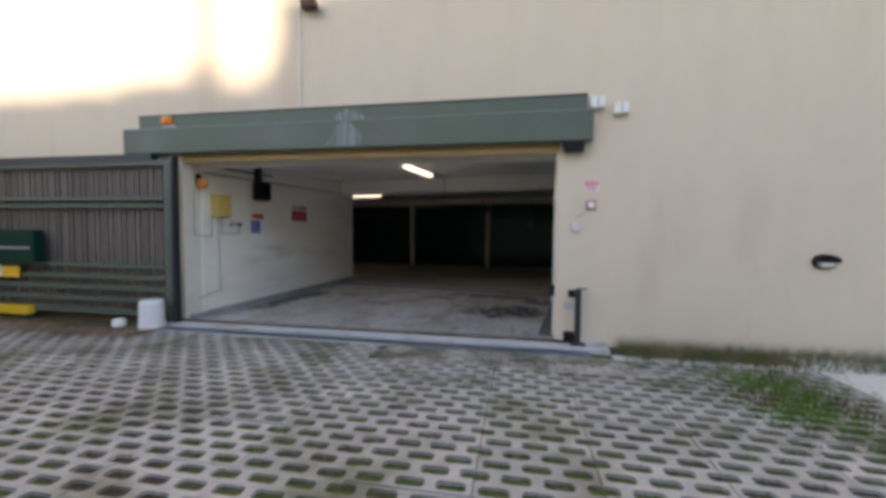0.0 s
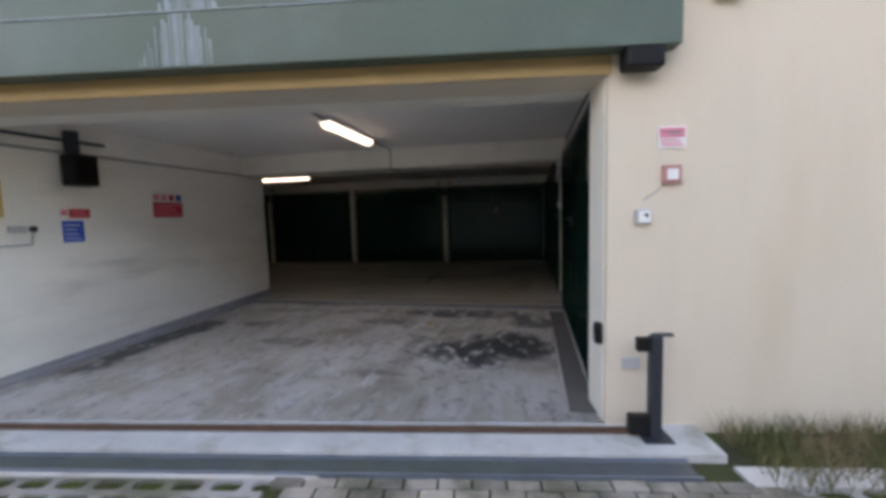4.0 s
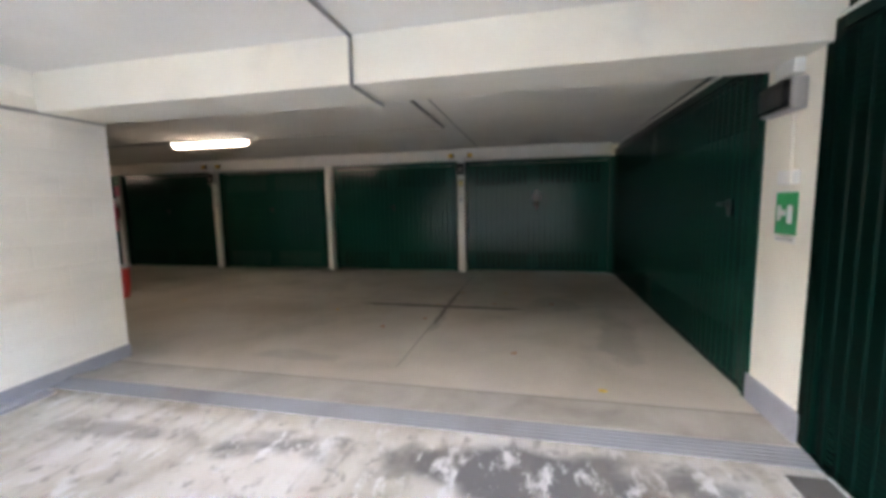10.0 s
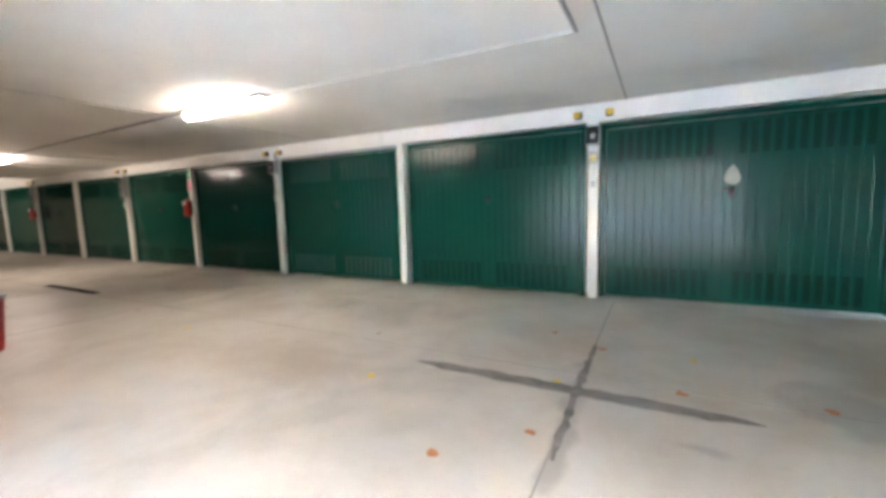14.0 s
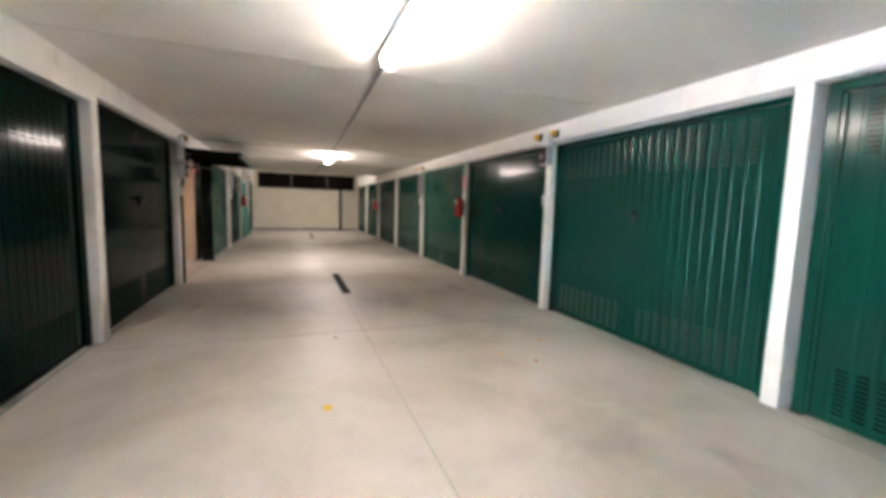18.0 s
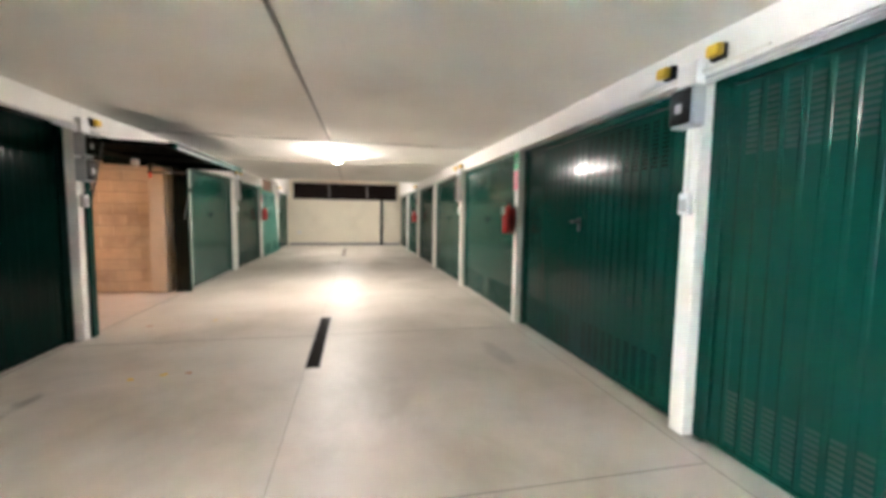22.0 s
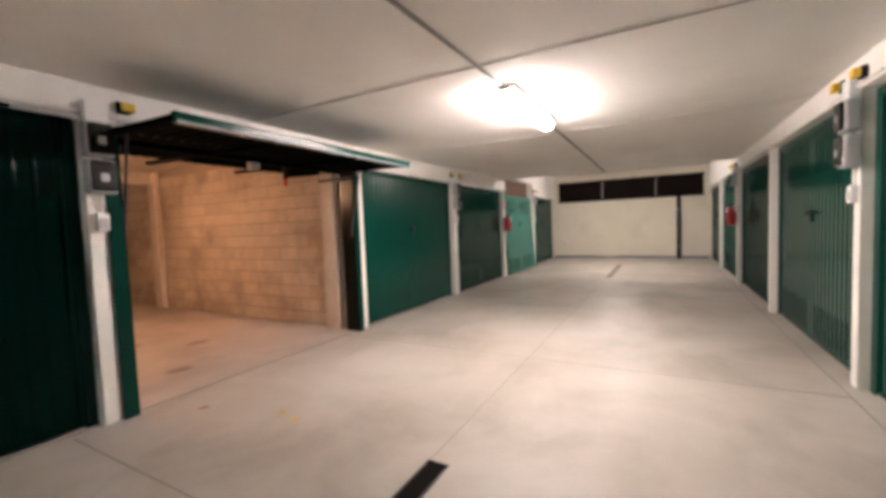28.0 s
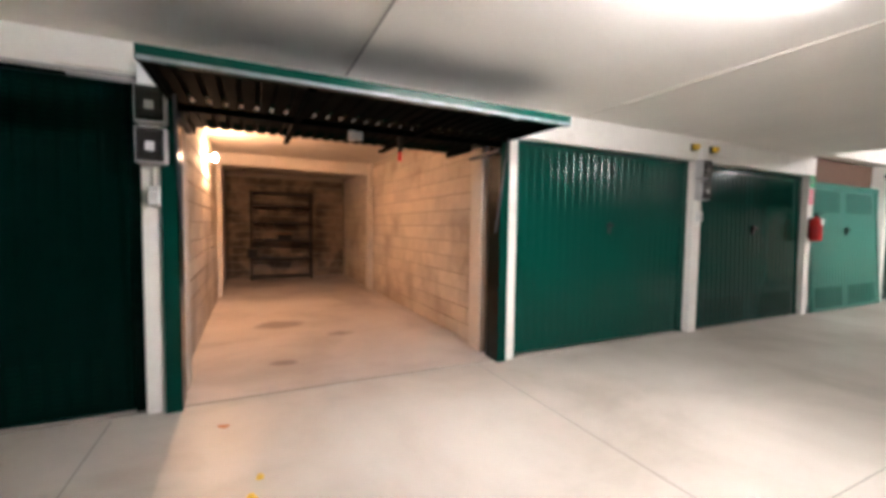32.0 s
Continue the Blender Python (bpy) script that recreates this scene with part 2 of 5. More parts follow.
M_PAVER = mat("concrete_paver", (0.31, 0.306, 0.302), 0.9, var=0.16, scale=7, fine=90, bump=0.4, tint=(0.13, 0.135, 0.095), tint_at=0.52, tint_soft=0.2, tint_scale=1.3, rand=0.12, world=True)
M_SETT = mat("worn_paver", (0.30, 0.28, 0.25), 0.9, var=0.16, scale=7, fine=90, bump=0.4, tint=(0.10, 0.10, 0.075), tint_at=0.46, tint_soft=0.2, tint_scale=2.5, rand=0.25, world=True)
M_SOIL = mat("mossy_soil", (0.046, 0.066, 0.008), 0.95, var=0.3, scale=9, fine=80, bump=0.6, tint=(0.028, 0.023, 0.016), tint_at=0.50, tint_soft=0.16, tint_scale=0.9)
M_GRASS = mat("grass_blades", (0.075, 0.115, 0.012), 0.8, var=0.35, scale=4, fine=30, bump=0, tint=(0.105, 0.08, 0.042), tint_at=0.46, tint_soft=0.2, tint_scale=1.8)
M_LUSH = mat("lush_grass_blades", (0.075, 0.165, 0.014), 0.8, var=0.35, scale=4, fine=30, bump=0, tint=(0.10, 0.07, 0.03), tint_at=0.52, tint_soft=0.15, tint_scale=2.4)
M_DRYGRASS = mat("dry_grass_blades", (0.095, 0.105, 0.030), 0.8, var=0.35, scale=4, fine=30, bump=0, tint=(0.22, 0.17, 0.09), tint_at=0.46, tint_soft=0.2, tint_scale=2.2)
M_BLOCK = mat("concrete_block", (0.50, 0.42, 0.34), 0.9, var=0.12, scale=5, fine=70, bump=0.4, tint=(0.34, 0.27, 0.21), tint_at=0.5, tint_scale=1.2, rand=0.1, world=True)
# darker, blotchier block colour for the back wall only
M_BLOCKDARK = mat("blotchy_dark_block", (0.30, 0.215, 0.15), 0.9, var=0.2, scale=5, fine=70, bump=0.4, tint=(0.10, 0.075, 0.055), tint_at=0.46, tint_soft=0.14, tint_scale=1.7, rand=0.15, world=True)
M_MORTAR = mat("mortar", (0.33, 0.275, 0.22), 0.95, var=0.1, scale=6, bump=0.3)
M_PIER = mat("bare_concrete_pier", (0.55, 0.48, 0.41), 0.85, var=0.1, scale=3, bump=0.25)
M_LEAF = mat("fallen_leaf_yellow", (0.62, 0.40, 0.03), 0.7, var=0.2, scale=30, bump=0.1)
M_LEAFB = mat("fallen_leaf_brown", (0.38, 0.15, 0.05), 0.7, var=0.2, scale=30, bump=0.1)
M_LITTER = mat("dead_leaves", (0.20, 0.12, 0.07), 0.85, var=0.3, scale=14, bump=0.1, tint=(0.09, 0.06, 0.04), tint_at=0.5, tint_scale=6)
M_JOINT = mat("joint_filler", (0.25, 0.235, 0.21), 0.8, var=0.15, scale=8, bump=0.2)
M_DIRT = mat("dark_filler", (0.11, 0.105, 0.10), 0.8, var=0.2, scale=8, bump=0.3)
M_SHELF = mat("black_shelf_steel", (0.006, 0.005, 0.005), 0.6, metal=0.0, var=0.1, bump=0.05)
M_BUCKET = mat("white_bucket_plastic", (0.72, 0.73, 0.76), 0.5, var=0.06, scale=5, bump=0.05, tint=(0.5, 0.5, 0.5), tint_at=0.62)
M_LAMP = glow("tube_lamp_glow", (1.0, 0.89, 0.78), LAMP_GLOW)
M_LAMP2 = glow("newer_tube_lamp_glow", (1.0, 0.89, 0.78), LAMP_GLOW * 1.25)
M_BULB = glow("bulb_glow", (1.0, 0.56, 0.28), BULB_GLOW)
M_STREET = mat("shade_block_render", (0.24, 0.21, 0.185), 0.9, var=0.08, scale=0.5, bump=0.1)


def floor_paint(name, base, dirt, pale, rough, dirt_at, pale_at, s, pale_soft=0.2, stains=(), spec=0.4):
    """Trowelled concrete: broad cloudy stains, pale scuffs, fine grain, and oil stains (x, y, half width, half depth, cover, colour)."""
    m = bpy.data.materials.new(name)
    m.use_nodes = True
    nt = m.node_tree
    b = nt.nodes["Principled BSDF"]
    b.inputs["Roughness"].default_value = rough
    b.inputs["Specular IOR Level"].default_value = spec
    co = nt.nodes.new("ShaderNodeTexCoord")

    def noise(scale, detail, rgh, distort):
        n = nt.nodes.new("ShaderNodeTexNoise")
        n.inputs["Scale"].default_value, n.inputs["Detail"].default_value, n.inputs["Roughness"].default_value = scale, detail, rgh
        n.inputs["Distortion"].default_value = distort
        nt.links.new(co.outputs["Object"], n.inputs["Vector"])
        return n

    def cover(colour, fac, lo, hi, top=1.0):
        src = b.inputs["Base Color"].links[0].from_socket
        r = nt.nodes.new("ShaderNodeMapRange")
        r.interpolation_type = "SMOOTHSTEP"
        r.inputs["From Min"].default_value, r.inputs["From Max"].default_value = lo, hi
        r.inputs["To Max"].default_value = top
        nt.links.new(fac, r.inputs["Value"])
        mx = nt.nodes.new("ShaderNodeMix")
        mx.data_type = "RGBA"
        a2 = [q for q in mx.inputs if q.name == "A" and q.type == "RGBA"][0]
        b2 = [q for q in mx.inputs if q.name == "B" and q.type == "RGBA"][0]
        b2.default_value = (*colour, 1)
        nt.links.new(src, a2)
        nt.links.new(r.outputs["Result"], mx.inputs[0])
        nt.links.new([q for q in mx.outputs if q.type == "RGBA"][0], b.inputs["Base Color"])

    cr = nt.nodes.new("ShaderNodeValToRGB")
    cr.color_ramp.interpolation = "B_SPLINE"
    cr.color_ramp.elements[0].position, cr.color_ramp.elements[0].color = dirt_at - 0.17, (*dirt, 1)
    cr.color_ramp.elements[1].position, cr.color_ramp.elements[1].color = dirt_at + 0.20, (*pale, 1)
    cr.color_ramp.elements.new(dirt_at).color = (*base, 1)
    nt.links.new(noise(s, 7.0, 0.58, 0.3).outputs["Fac"], cr.inputs[0])
    nt.links.new(cr.outputs[0], b.inputs["Base Color"])
    gr = nt.nodes.new("ShaderNodeBump")
    gr.inputs["Strength"].default_value = 0.08
    gr.inputs["Distance"].default_value = 0.01
    nt.links.new(noise(45, 3.0, 0.6, 0).outputs["Fac"], gr.inputs["Height"])
    nt.links.new(gr.outputs[0], b.inputs["Normal"])
    blot = noise(1.6, 4.0, 0.55, 0.4)
    for x, y, hx, hy, top, colour in stains:
        mp = nt.nodes.new("ShaderNodeMapping")
        mp.inputs["Location"].default_value = (-x / hx, -y / hy, 0)
        mp.inputs["Scale"].default_value = (1 / hx, 1 / hy, 0)
        nt.links.new(co.outputs["Object"], mp.inputs["Vector"])
        ln = nt.nodes.new("ShaderNodeVectorMath")
        ln.operation = "LENGTH"
        nt.links.new(mp.outputs[0], ln.inputs[0])
        ad = nt.nodes.new("ShaderNodeMath")
        ad.operation = "MULTIPLY_ADD"
        ad.inputs[1].default_value = 2.6
        ad.inputs[2].default_value = 0.0
        nt.links.new(blot.outputs["Fac"], ad.inputs[0])
        sb = nt.nodes.new("ShaderNodeMath")
        sb.operation = "SUBTRACT"
        nt.links.new(ad.outputs[0], sb.inputs[0])
        nt.links.new(ln.outputs["Value"], sb.inputs[1])
        cover(colour, sb.outputs[0], 0.3, 0.85, top)
    if pale_at:
        streak = noise(s * 3.6, 10.0, 0.72, 0.1)
        sm = nt.nodes.new("ShaderNodeMapping")
        sm.inputs["Scale"].default_value = (1.5, 0.75, 1)
        nt.links.new(co.outputs["Object"], sm.inputs["Vector"])
        nt.links.new(sm.outputs[0], streak.inputs["Vector"])
        cover(pale, streak.outputs["Fac"], pale_at, pale_at + pale_soft)
        # dirt drawn out along the drive, and fine dark pitting
        for sc, k, colour, lo, hi, top in (((1.9, 0.28, 1), 1.5, (0.38, 0.33, 0.265), .48, .72, .55), ((3.0, 0.6, 1), 1.7, (0.19, 0.185, 0.175), .55, .74, .55), ((1, 0.8, 1), 9.0, (0.22, 0.21, 0.20), .53, .68, .6)):
            mp = nt.nodes.new("ShaderNodeMapping")
            mp.inputs["Scale"].default_value = sc
            mp.inputs["Location"].default_value = (3.1, 7.7, 0)
            nt.links.new(co.outputs["Object"], mp.inputs["Vector"])
            nz = noise(k, 8.0, 0.66, 0.2)
            nt.links.new(mp.outputs[0], nz.inputs["Vector"])
            cover(colour, nz.outputs["Fac"], lo, hi, top)
    return m


DARK = (0.105, 0.11, 0.122)
SMUDGE, RUSTY = (0.20, 0.185, 0.165), (0.33, 0.265, 0.20)
M_FLOOR = floor_paint("polished_concrete", (0.43, 0.392, 0.342), (0.31, 0.272, 0.225), (0.52, 0.48, 0.43), 0.43, 0.48, 0, 0.8, spec=0.5,
                      stains=((-9.85, 3.94, .27, .11, .95, SMUDGE), (-2.2, 5.75, .16, .55, .7, SMUDGE), (-2.17, 4.85, .10, .45, .55, SMUDGE), (-2.2, 5.6, 1.0, .10, .5, SMUDGE),
                              (-1.5, 5.2, .30, .10, .5, SMUDGE), (-.6, 6.0, .35, .5, .45, SMUDGE), (-.1, 4.6, .22, 1.3, .45, SMUDGE), (-3.4, 3.5, .9, .16, .4, SMUDGE),
                              (-5.2, 7.6, .35, .22, .4, SMUDGE), (-4.7, 5.2, 1.0, .5, .4, RUSTY), (-5.6, 7.0, .5, .4, .35, SMUDGE), (-10.3, 7.9, .5, .12, .4, SMUDGE), (-11.6, 4.2, .4, .2, .35, RUSTY)))
M_BLOCKPAINT = mat("painted_block_wall", (0.90, 0.87, 0.81), 0.75, var=0.06, scale=1.5, fine=50, bump=0.2, tint=(0.66, 0.625, 0.57), tint_at=0.6, tint_soft=0.28, tint_scale=1.2, stretch=(.6, .6, 2.6))
nt = M_BLOCKPAINT.node_tree
ps = nt.nodes["Principled BSDF"]
sx = nt.nodes.new("ShaderNodeSeparateXYZ")
cx = nt.nodes.new("ShaderNodeCombineXYZ")
nt.links.new(nt.nodes.new("ShaderNodeTexCoord").outputs["Object"], sx.inputs[0])
nt.links.new(sx.outputs[1], cx.inputs[0])
nt.links.new(sx.outputs[2], cx.inputs[1])
br = nt.nodes.new("ShaderNodeTexBrick")
br.inputs["Scale"].default_value = 1.0
br.inputs["Brick Width"].default_value = 0.5
br.inputs["Row Height"].default_value = 0.2
br.inputs["Mortar Size"].default_value = 0.008
br.inputs["Mortar Smooth"].default_value = 0.4
nt.links.new(cx.outputs[0], br.inputs["Vector"])
bp = nt.nodes.new("ShaderNodeBump")
bp.inputs["Strength"].default_value = 0.8
bp.inputs["Distance"].default_value = 0.005
bp.invert = True
nt.links.new(br.outputs["Fac"], bp.inputs["Height"])
nt.links.new(ps.inputs["Normal"].links[0].from_socket, bp.inputs["Normal"])
nt.links.new(bp.outputs[0], ps.inputs["Normal"])
M_RAMP = floor_paint("worn_ramp_concrete", (0.74, 0.705, 0.655), (0.42, 0.385, 0.335), (0.82, 0.815, 0.82), 0.6, 0.47, 0.52, 1.1, 0.10,
                     stains=((-.30, .72, .95, .66, .95, DARK), (-1.0, 2.15, 1.6, .28, .85, DARK), (.15, 1.75, .55, .35, .8, DARK), (-3.9, 1.3, .6, .18, .5, DARK), (-4.62, .4, .34, 1.7, .85, DARK), (-2.0, 1.6, .6, .22, .6, DARK), (-3.7, 2.1, .7, .14, .5, DARK), (-2.9, .6, .5, .16, .4, DARK), (-1.4, -.2, .5, .10, .35, DARK), (-.9, .9, .22, .16, .8, (0.5, 0.49, 0.47))))
M_STRIP = floor_paint("threshold_concrete", (0.36, 0.335, 0.30), (0.24, 0.22, 0.19), (0.44, 0.415, 0.38), 0.6, 0.48, 0, 1.6)
M_BOXFLOOR = floor_paint("garage_box_floor", (0.46, 0.39, 0.335), (0.34, 0.285, 0.24), (0.52, 0.455, 0.40), 0.6, 0.50, 0, 0.9,
                         stains=((-12.5, .9, .38, .27, .85, (0.20, 0.16, 0.13)), (-13.3, 1.7, .33, .24, .85, (0.20, 0.16, 0.13)), (-12.5, 2.6, .15, .10, .85, (0.20, 0.16, 0.13)), (-13.9, -.8, .4, 1.0, .4, (0.24, 0.19, 0.155)), (-12.4, -3.2, .6, .5, .5, (0.20, 0.16, 0.13))))


# ---- building helpers ----
def box(bm, x0, x1, y0, y1, z0, z1, bevel=0.0):
    g = bmesh.ops.create_cube(bm, size=1)
    for v in g["verts"]:
        v.co = ((x0 + x1) / 2 + v.co.x * (x1 - x0), (y0 + y1) / 2 + v.co.y * (y1 - y0), (z0 + z1) / 2 + v.co.z * (z1 - z0))
    if bevel:
        es = list({e for v in g["verts"] for e in v.link_edges})
        bmesh.ops.bevel(bm, geom=es, offset=bevel, segments=2, affect="EDGES", profile=0.6)
    return bm


def rod(bm, a, b, r, seg=12, r2=None):
    """A round bar from a to b."""
    a, b = Vector(a), Vector(b)
    d = b - a
    m = Matrix.Translation((a + b) / 2) @ d.to_track_quat("Z", "Y").to_matrix().to_4x4()
    bmesh.ops.create_cone(bm, cap_ends=True, segments=seg, radius1=r, radius2=r if r2 is None else r2, depth=d.length, matrix=m)
    return bm


def lathe(bm, rings, seg=24, centre=(0, 0, 0)):
    """A turned body from (radius, height) rings, closed at both ends."""
    cx, cy, cz = centre
    rows = []
    for r, z in rings:
        rows.append([bm.verts.new((cx + r * math.cos(2 * math.pi * i / seg), cy + r * math.sin(2 * math.pi * i / seg), cz + z)) for i in range(seg)])
    for p, q in zip(rows, rows[1:]):
        for i in range(seg):
            bm.faces.new((p[i], p[(i + 1) % seg], q[(i + 1) % seg], q[i]))
    bm.faces.new(rows[0][::-1])
    bm.faces.new(rows[-1])
    return bm


def B(*args, bevel=0.0):
    """One bmesh with one box."""
    return box(bmesh.new(), *args, bevel=bevel)


def part(name, bm, material, parent=None, label="", smooth=False):
    me = bpy.data.meshes.new(name)
    bm.to_mesh(me)
    bm.free()
    me.materials.append(material)
    if smooth:
        for p in me.polygons:
            p.use_smooth = True
    ob = new(name, me)
    if parent is not None:
        ob.parent = parent
    if label:
        ob["label"] = label
    return ob


def thing(name, m, label, category, group=""):
    e = new(name)
    e.matrix_world = m
    return tagged(e, label, category, group)


def setting(name, bm, material, m=None, label="", category=""):
    ob = part(name, bm, material)
    if m is not None:
        ob.matrix_world = m
    return tagged(ob, label, category, kind="structure")


# ---- plan ----
Y_S, Y_N = 3.40, 8.56            # fronts of the two rows of garage doors
X_END = -26.4
X_L, X_R = -4.97, 0.58           # side walls of the drive
CEIL = 2.60
RAMP_Z = -0.05
BEAM_Y0, BEAM_Y1, BEAM_Z = 2.66, 3.20, 2.285
POST_N = [-2.49, -5.58, -8.60, -11.56, -14.54, -17.55, -20.55, -23.5]
POST_S = [-5.55, -8.57, -11.60, -14.62, -17.64, -20.58, -23.47]
DOOR_TOP = 2.37

# ---- floors and ceiling ----
bm = bmesh.new()
vs = [bm.verts.new(p) for p in ((X_L - .3, -1.71, RAMP_Z), (X_R + .6, -.78, RAMP_Z), (X_R + .6, 2.62, -.012), (X_L - .3, 2.62, -.012))]
bm.faces.new(vs)
bmesh.ops.solidify(bm, geom=bm.faces[:], thickness=0.2)
setting("floor_ramp", bm, M_RAMP, label="stained and scuffed grey concrete drive floor", category="floor")
setting("floor_garage", B(X_END - .2, X_R + .7, 2.62, Y_N + .5, -.2, 0), M_FLOOR, label="smooth beige-grey trowelled concrete garage floor", category="floor")
setting("floor_box", B(-14.62, -11.60, -5.2, Y_S - .05, -.2, .004), M_BOXFLOOR, label="dusty concrete floor of the open garage box", category="floor")
bm = bmesh.new()
prof = [(2.49, -.03), (2.50, -.012)]
for k in range(5):
    y = 2.505 + k * .029
    prof += [(y, -.010 + k * .006), (y + .004, -.002 + k * .006), (y + .022, .001 + k * .006), (y + .026, -.006 + k * .006)]
prof += [(2.655, .022), (2.66, .022), (2.665, -.02)]
lo = [bm.verts.new((X_L, y, z)) for y, z in prof]
hi = [bm.verts.new((X_R, y, z)) for y, z in prof]
for k in range(len(prof) - 1):
    bm.faces.new((lo[k], hi[k], hi[k + 1], lo[k + 1]))
setting("floor_step", bm, M_STEP, label="low grey grooved concrete sill across the drive", category="sill")
def sloped(x0, x1, y0, y1, lift):
    """A strip that lies on the falling floor of the drive."""
    bm = bmesh.new()
    fall = (-.012 - RAMP_Z) / (2.62 + .95)
    for q in bmesh.ops.create_cube(bm, size=1)["verts"]:
        x, y = (x0 + x1) / 2 + q.co.x * (x1 - x0), (y0 + y1) / 2 + q.co.y * (y1 - y0)
        q.co = (x, y, RAMP_Z + (y + .95) * fall + (lift if q.co.z > 0 else -.15))
    return bm


setting("floor_gutter", sloped(.345, .545, -.70, 2.42, .006), M_DIRT, label="dark gutter strip along the wall", category="gutter")
setting("gutter_edge", sloped(.325, .345, -.45, 1.25, .010), M_CONCRETE, label="pale concrete edge of the gutter", category="kerb")
setting("gutter_kerb", sloped(.545, .575, -.45, 2.42, .016), M_CONCRETE, label="worn pale kerb at the foot of the drive door", category="kerb")
setting("sill_edge", B(X_L, X_R, 2.655, 2.70, -.1, .025, bevel=.004), M_STRIP, label="worn pale upper edge of the sill", category="sill")
setting("floor_strip", B(X_L - .3, X_R, 2.70, 3.06, -.1, .0035), M_STRIP, label="brownish concrete strip behind the sill", category="floor")
setting("floor_joint_strip", B(X_L - .3, X_R, 3.06, 3.075, -.05, .002), M_DIRT, label="dark open joint behind the sill", category="joint")
setting("floor_band", B(X_L, X_L + .16, -1.6, 2.44, -.2, .004), M_GREYBASE, label="grey painted band along the drive wall", category="kerb")
X_STEP = -20.5                   # past this line the ceiling is higher
HIGH = 3.15
setting("ceiling_drive", B(X_L - .6, X_R + .7, -.42, 3.08, CEIL, CEIL + .25), M_CEIL, label="white painted concrete ceiling of the drive", category="ceiling")
setting("ceiling", B(X_STEP, X_R + .7, 3.08, Y_N + .5, CEIL, CEIL + .25), M_CEIL, label="white painted concrete ceiling with faint stains", category="ceiling")
setting("ceiling_high", B(X_END - .2, X_STEP + .2, 2.9, Y_N + .4, HIGH, HIGH + .2), M_CEIL, label="higher white ceiling over the far bays", category="ceiling")
setting("beam_step", B(X_STEP, X_STEP + .2, 2.9, Y_N + .4, CEIL + .25, HIGH), M_CEIL, label="white upstand where the ceiling rises", category="beam")
setting("ceiling_box", B(-14.62, -11.60, -5.2, 3.3, 2.72, 2.90), M_PIER, label="bare concrete ceiling of the open garage box", category="ceiling")
setting("beam_drive", B(X_L - .2, X_R + .4, BEAM_Y0, BEAM_Y1, BEAM_Z, CEIL + .02, bevel=.006), M_WALL, label="white painted downstand beam over the drive", category="beam")

# ---- walls of the drive ----
bm = bmesh.new()
bmvs = [bm.verts.new(p) for p in ((X_L, -1.33, -.25), (X_L, 3.2, -.25), (X_L - .35, 3.2, -.25), (X_L - .35, -1.33, -.25))]
f = bm.faces.new(bmvs)
up = bmesh.ops.extrude_face_region(bm, geom=[f])
for v in up["geom"]:
    if isinstance(v, bmesh.types.BMVert):
        v.co.z = CEIL + .05
setting("wall_drive", bm, M_BLOCKPAINT, label="white painted drive wall with soot at the top", category="wall")
bm = bmesh.new()
for q in bmesh.ops.create_cube(bm, size=1)["verts"]:
    y = -1.30 if q.co.y < 0 else 3.21
    q.co = (X_L + (.012 if q.co.x > 0 else -.002), y, -.12 if q.co.z < 0 else (.015 if y < 0 else .13))
setting("baseboard_drive", bm, M_GREYBASE, label="grey painted base of the drive wall", category="baseboard")
setting("baseboard_drive_end", B(X_L - .36, X_L + .012, 3.20, 3.212, 0, .13), M_GREYBASE, category="baseboard", label="grey painted base of the wall end")
setting("wall_east_pillar", B(X_R - .02, X_R + .4, 2.72, 3.30, -.1, CEIL, bevel=.01), M_WALL, label="white painted pillar with a grey base", category="pillar")
setting("baseboard_pillar", B(X_R - .035, X_R + .1, 2.705, 3.315, -.05, .20), M_GREYBASE, label="grey painted base of the pillar", category="baseboard")
setting("wall_east_jamb", B(X_R - .02, X_R + .5, -.50, -.20, -.2, CEIL), M_WALL, label="white painted inner jamb of the drive", category="wall")
# coloured dark to stand for the shade in the niches
setting("wall_east_back", B(X_R + .4, X_R + .6, -.5, Y_N + .1, -.2, CEIL), M_GREEN2, label="back of the door niches, recess shade put into its colour", category="wall")
setting("wall_north_back", B(X_END - .2, X_R + .6, Y_N + .32, Y_N + .5, -.2, HIGH), M_WALL, label="wall behind the garage doors", category="wall")
setting("wall_south_end", B(X_L - .62, X_L - .35, 3.0, Y_S + .004, 0, CEIL), M_WALL, label="white painted short wall beside the doors", category="wall")
for i, (a, b) in enumerate(((-11.60, X_L - .3), (X_END, -14.62))):
    setting("wall_south_back_%d" % (i + 1), B(a, b, 2.90, 3.05, -.1, HIGH), M_WALL, label="wall behind the garage doors", category="wall")
setting("wall_end", B(X_END - .2, X_END, 3.0, Y_N + .3, -.1, HIGH), M_WARMWALL, label="painted end wall under a strip window, warm light put into its cream colour", category="wall")
setting("trim_fascia_north_high", B(X_END, X_STEP, Y_N - .02, Y_N + .2, CEIL, HIGH), M_POST, label="white wall above the far doors", category="wall")
setting("trim_fascia_south_high", B(X_END, X_STEP, Y_S - .3, Y_S + .02, CEIL + .1, HIGH), M_POST, label="white wall above the far doors", category="wall")
setting("trim_fascia_north", B(X_END, .47, Y_N - .03, Y_N + .2, DOOR_TOP, CEIL, bevel=.004), M_POST, label="white painted fascia beam over the doors", category="beam")
setting("wall_dark_gap", B(-23.4, -20.66, Y_S - .25, Y_S - .2, DOOR_TOP - .2, CEIL + .1), M_RUST, label="brown boarded gap above an ajar door", category="wall")
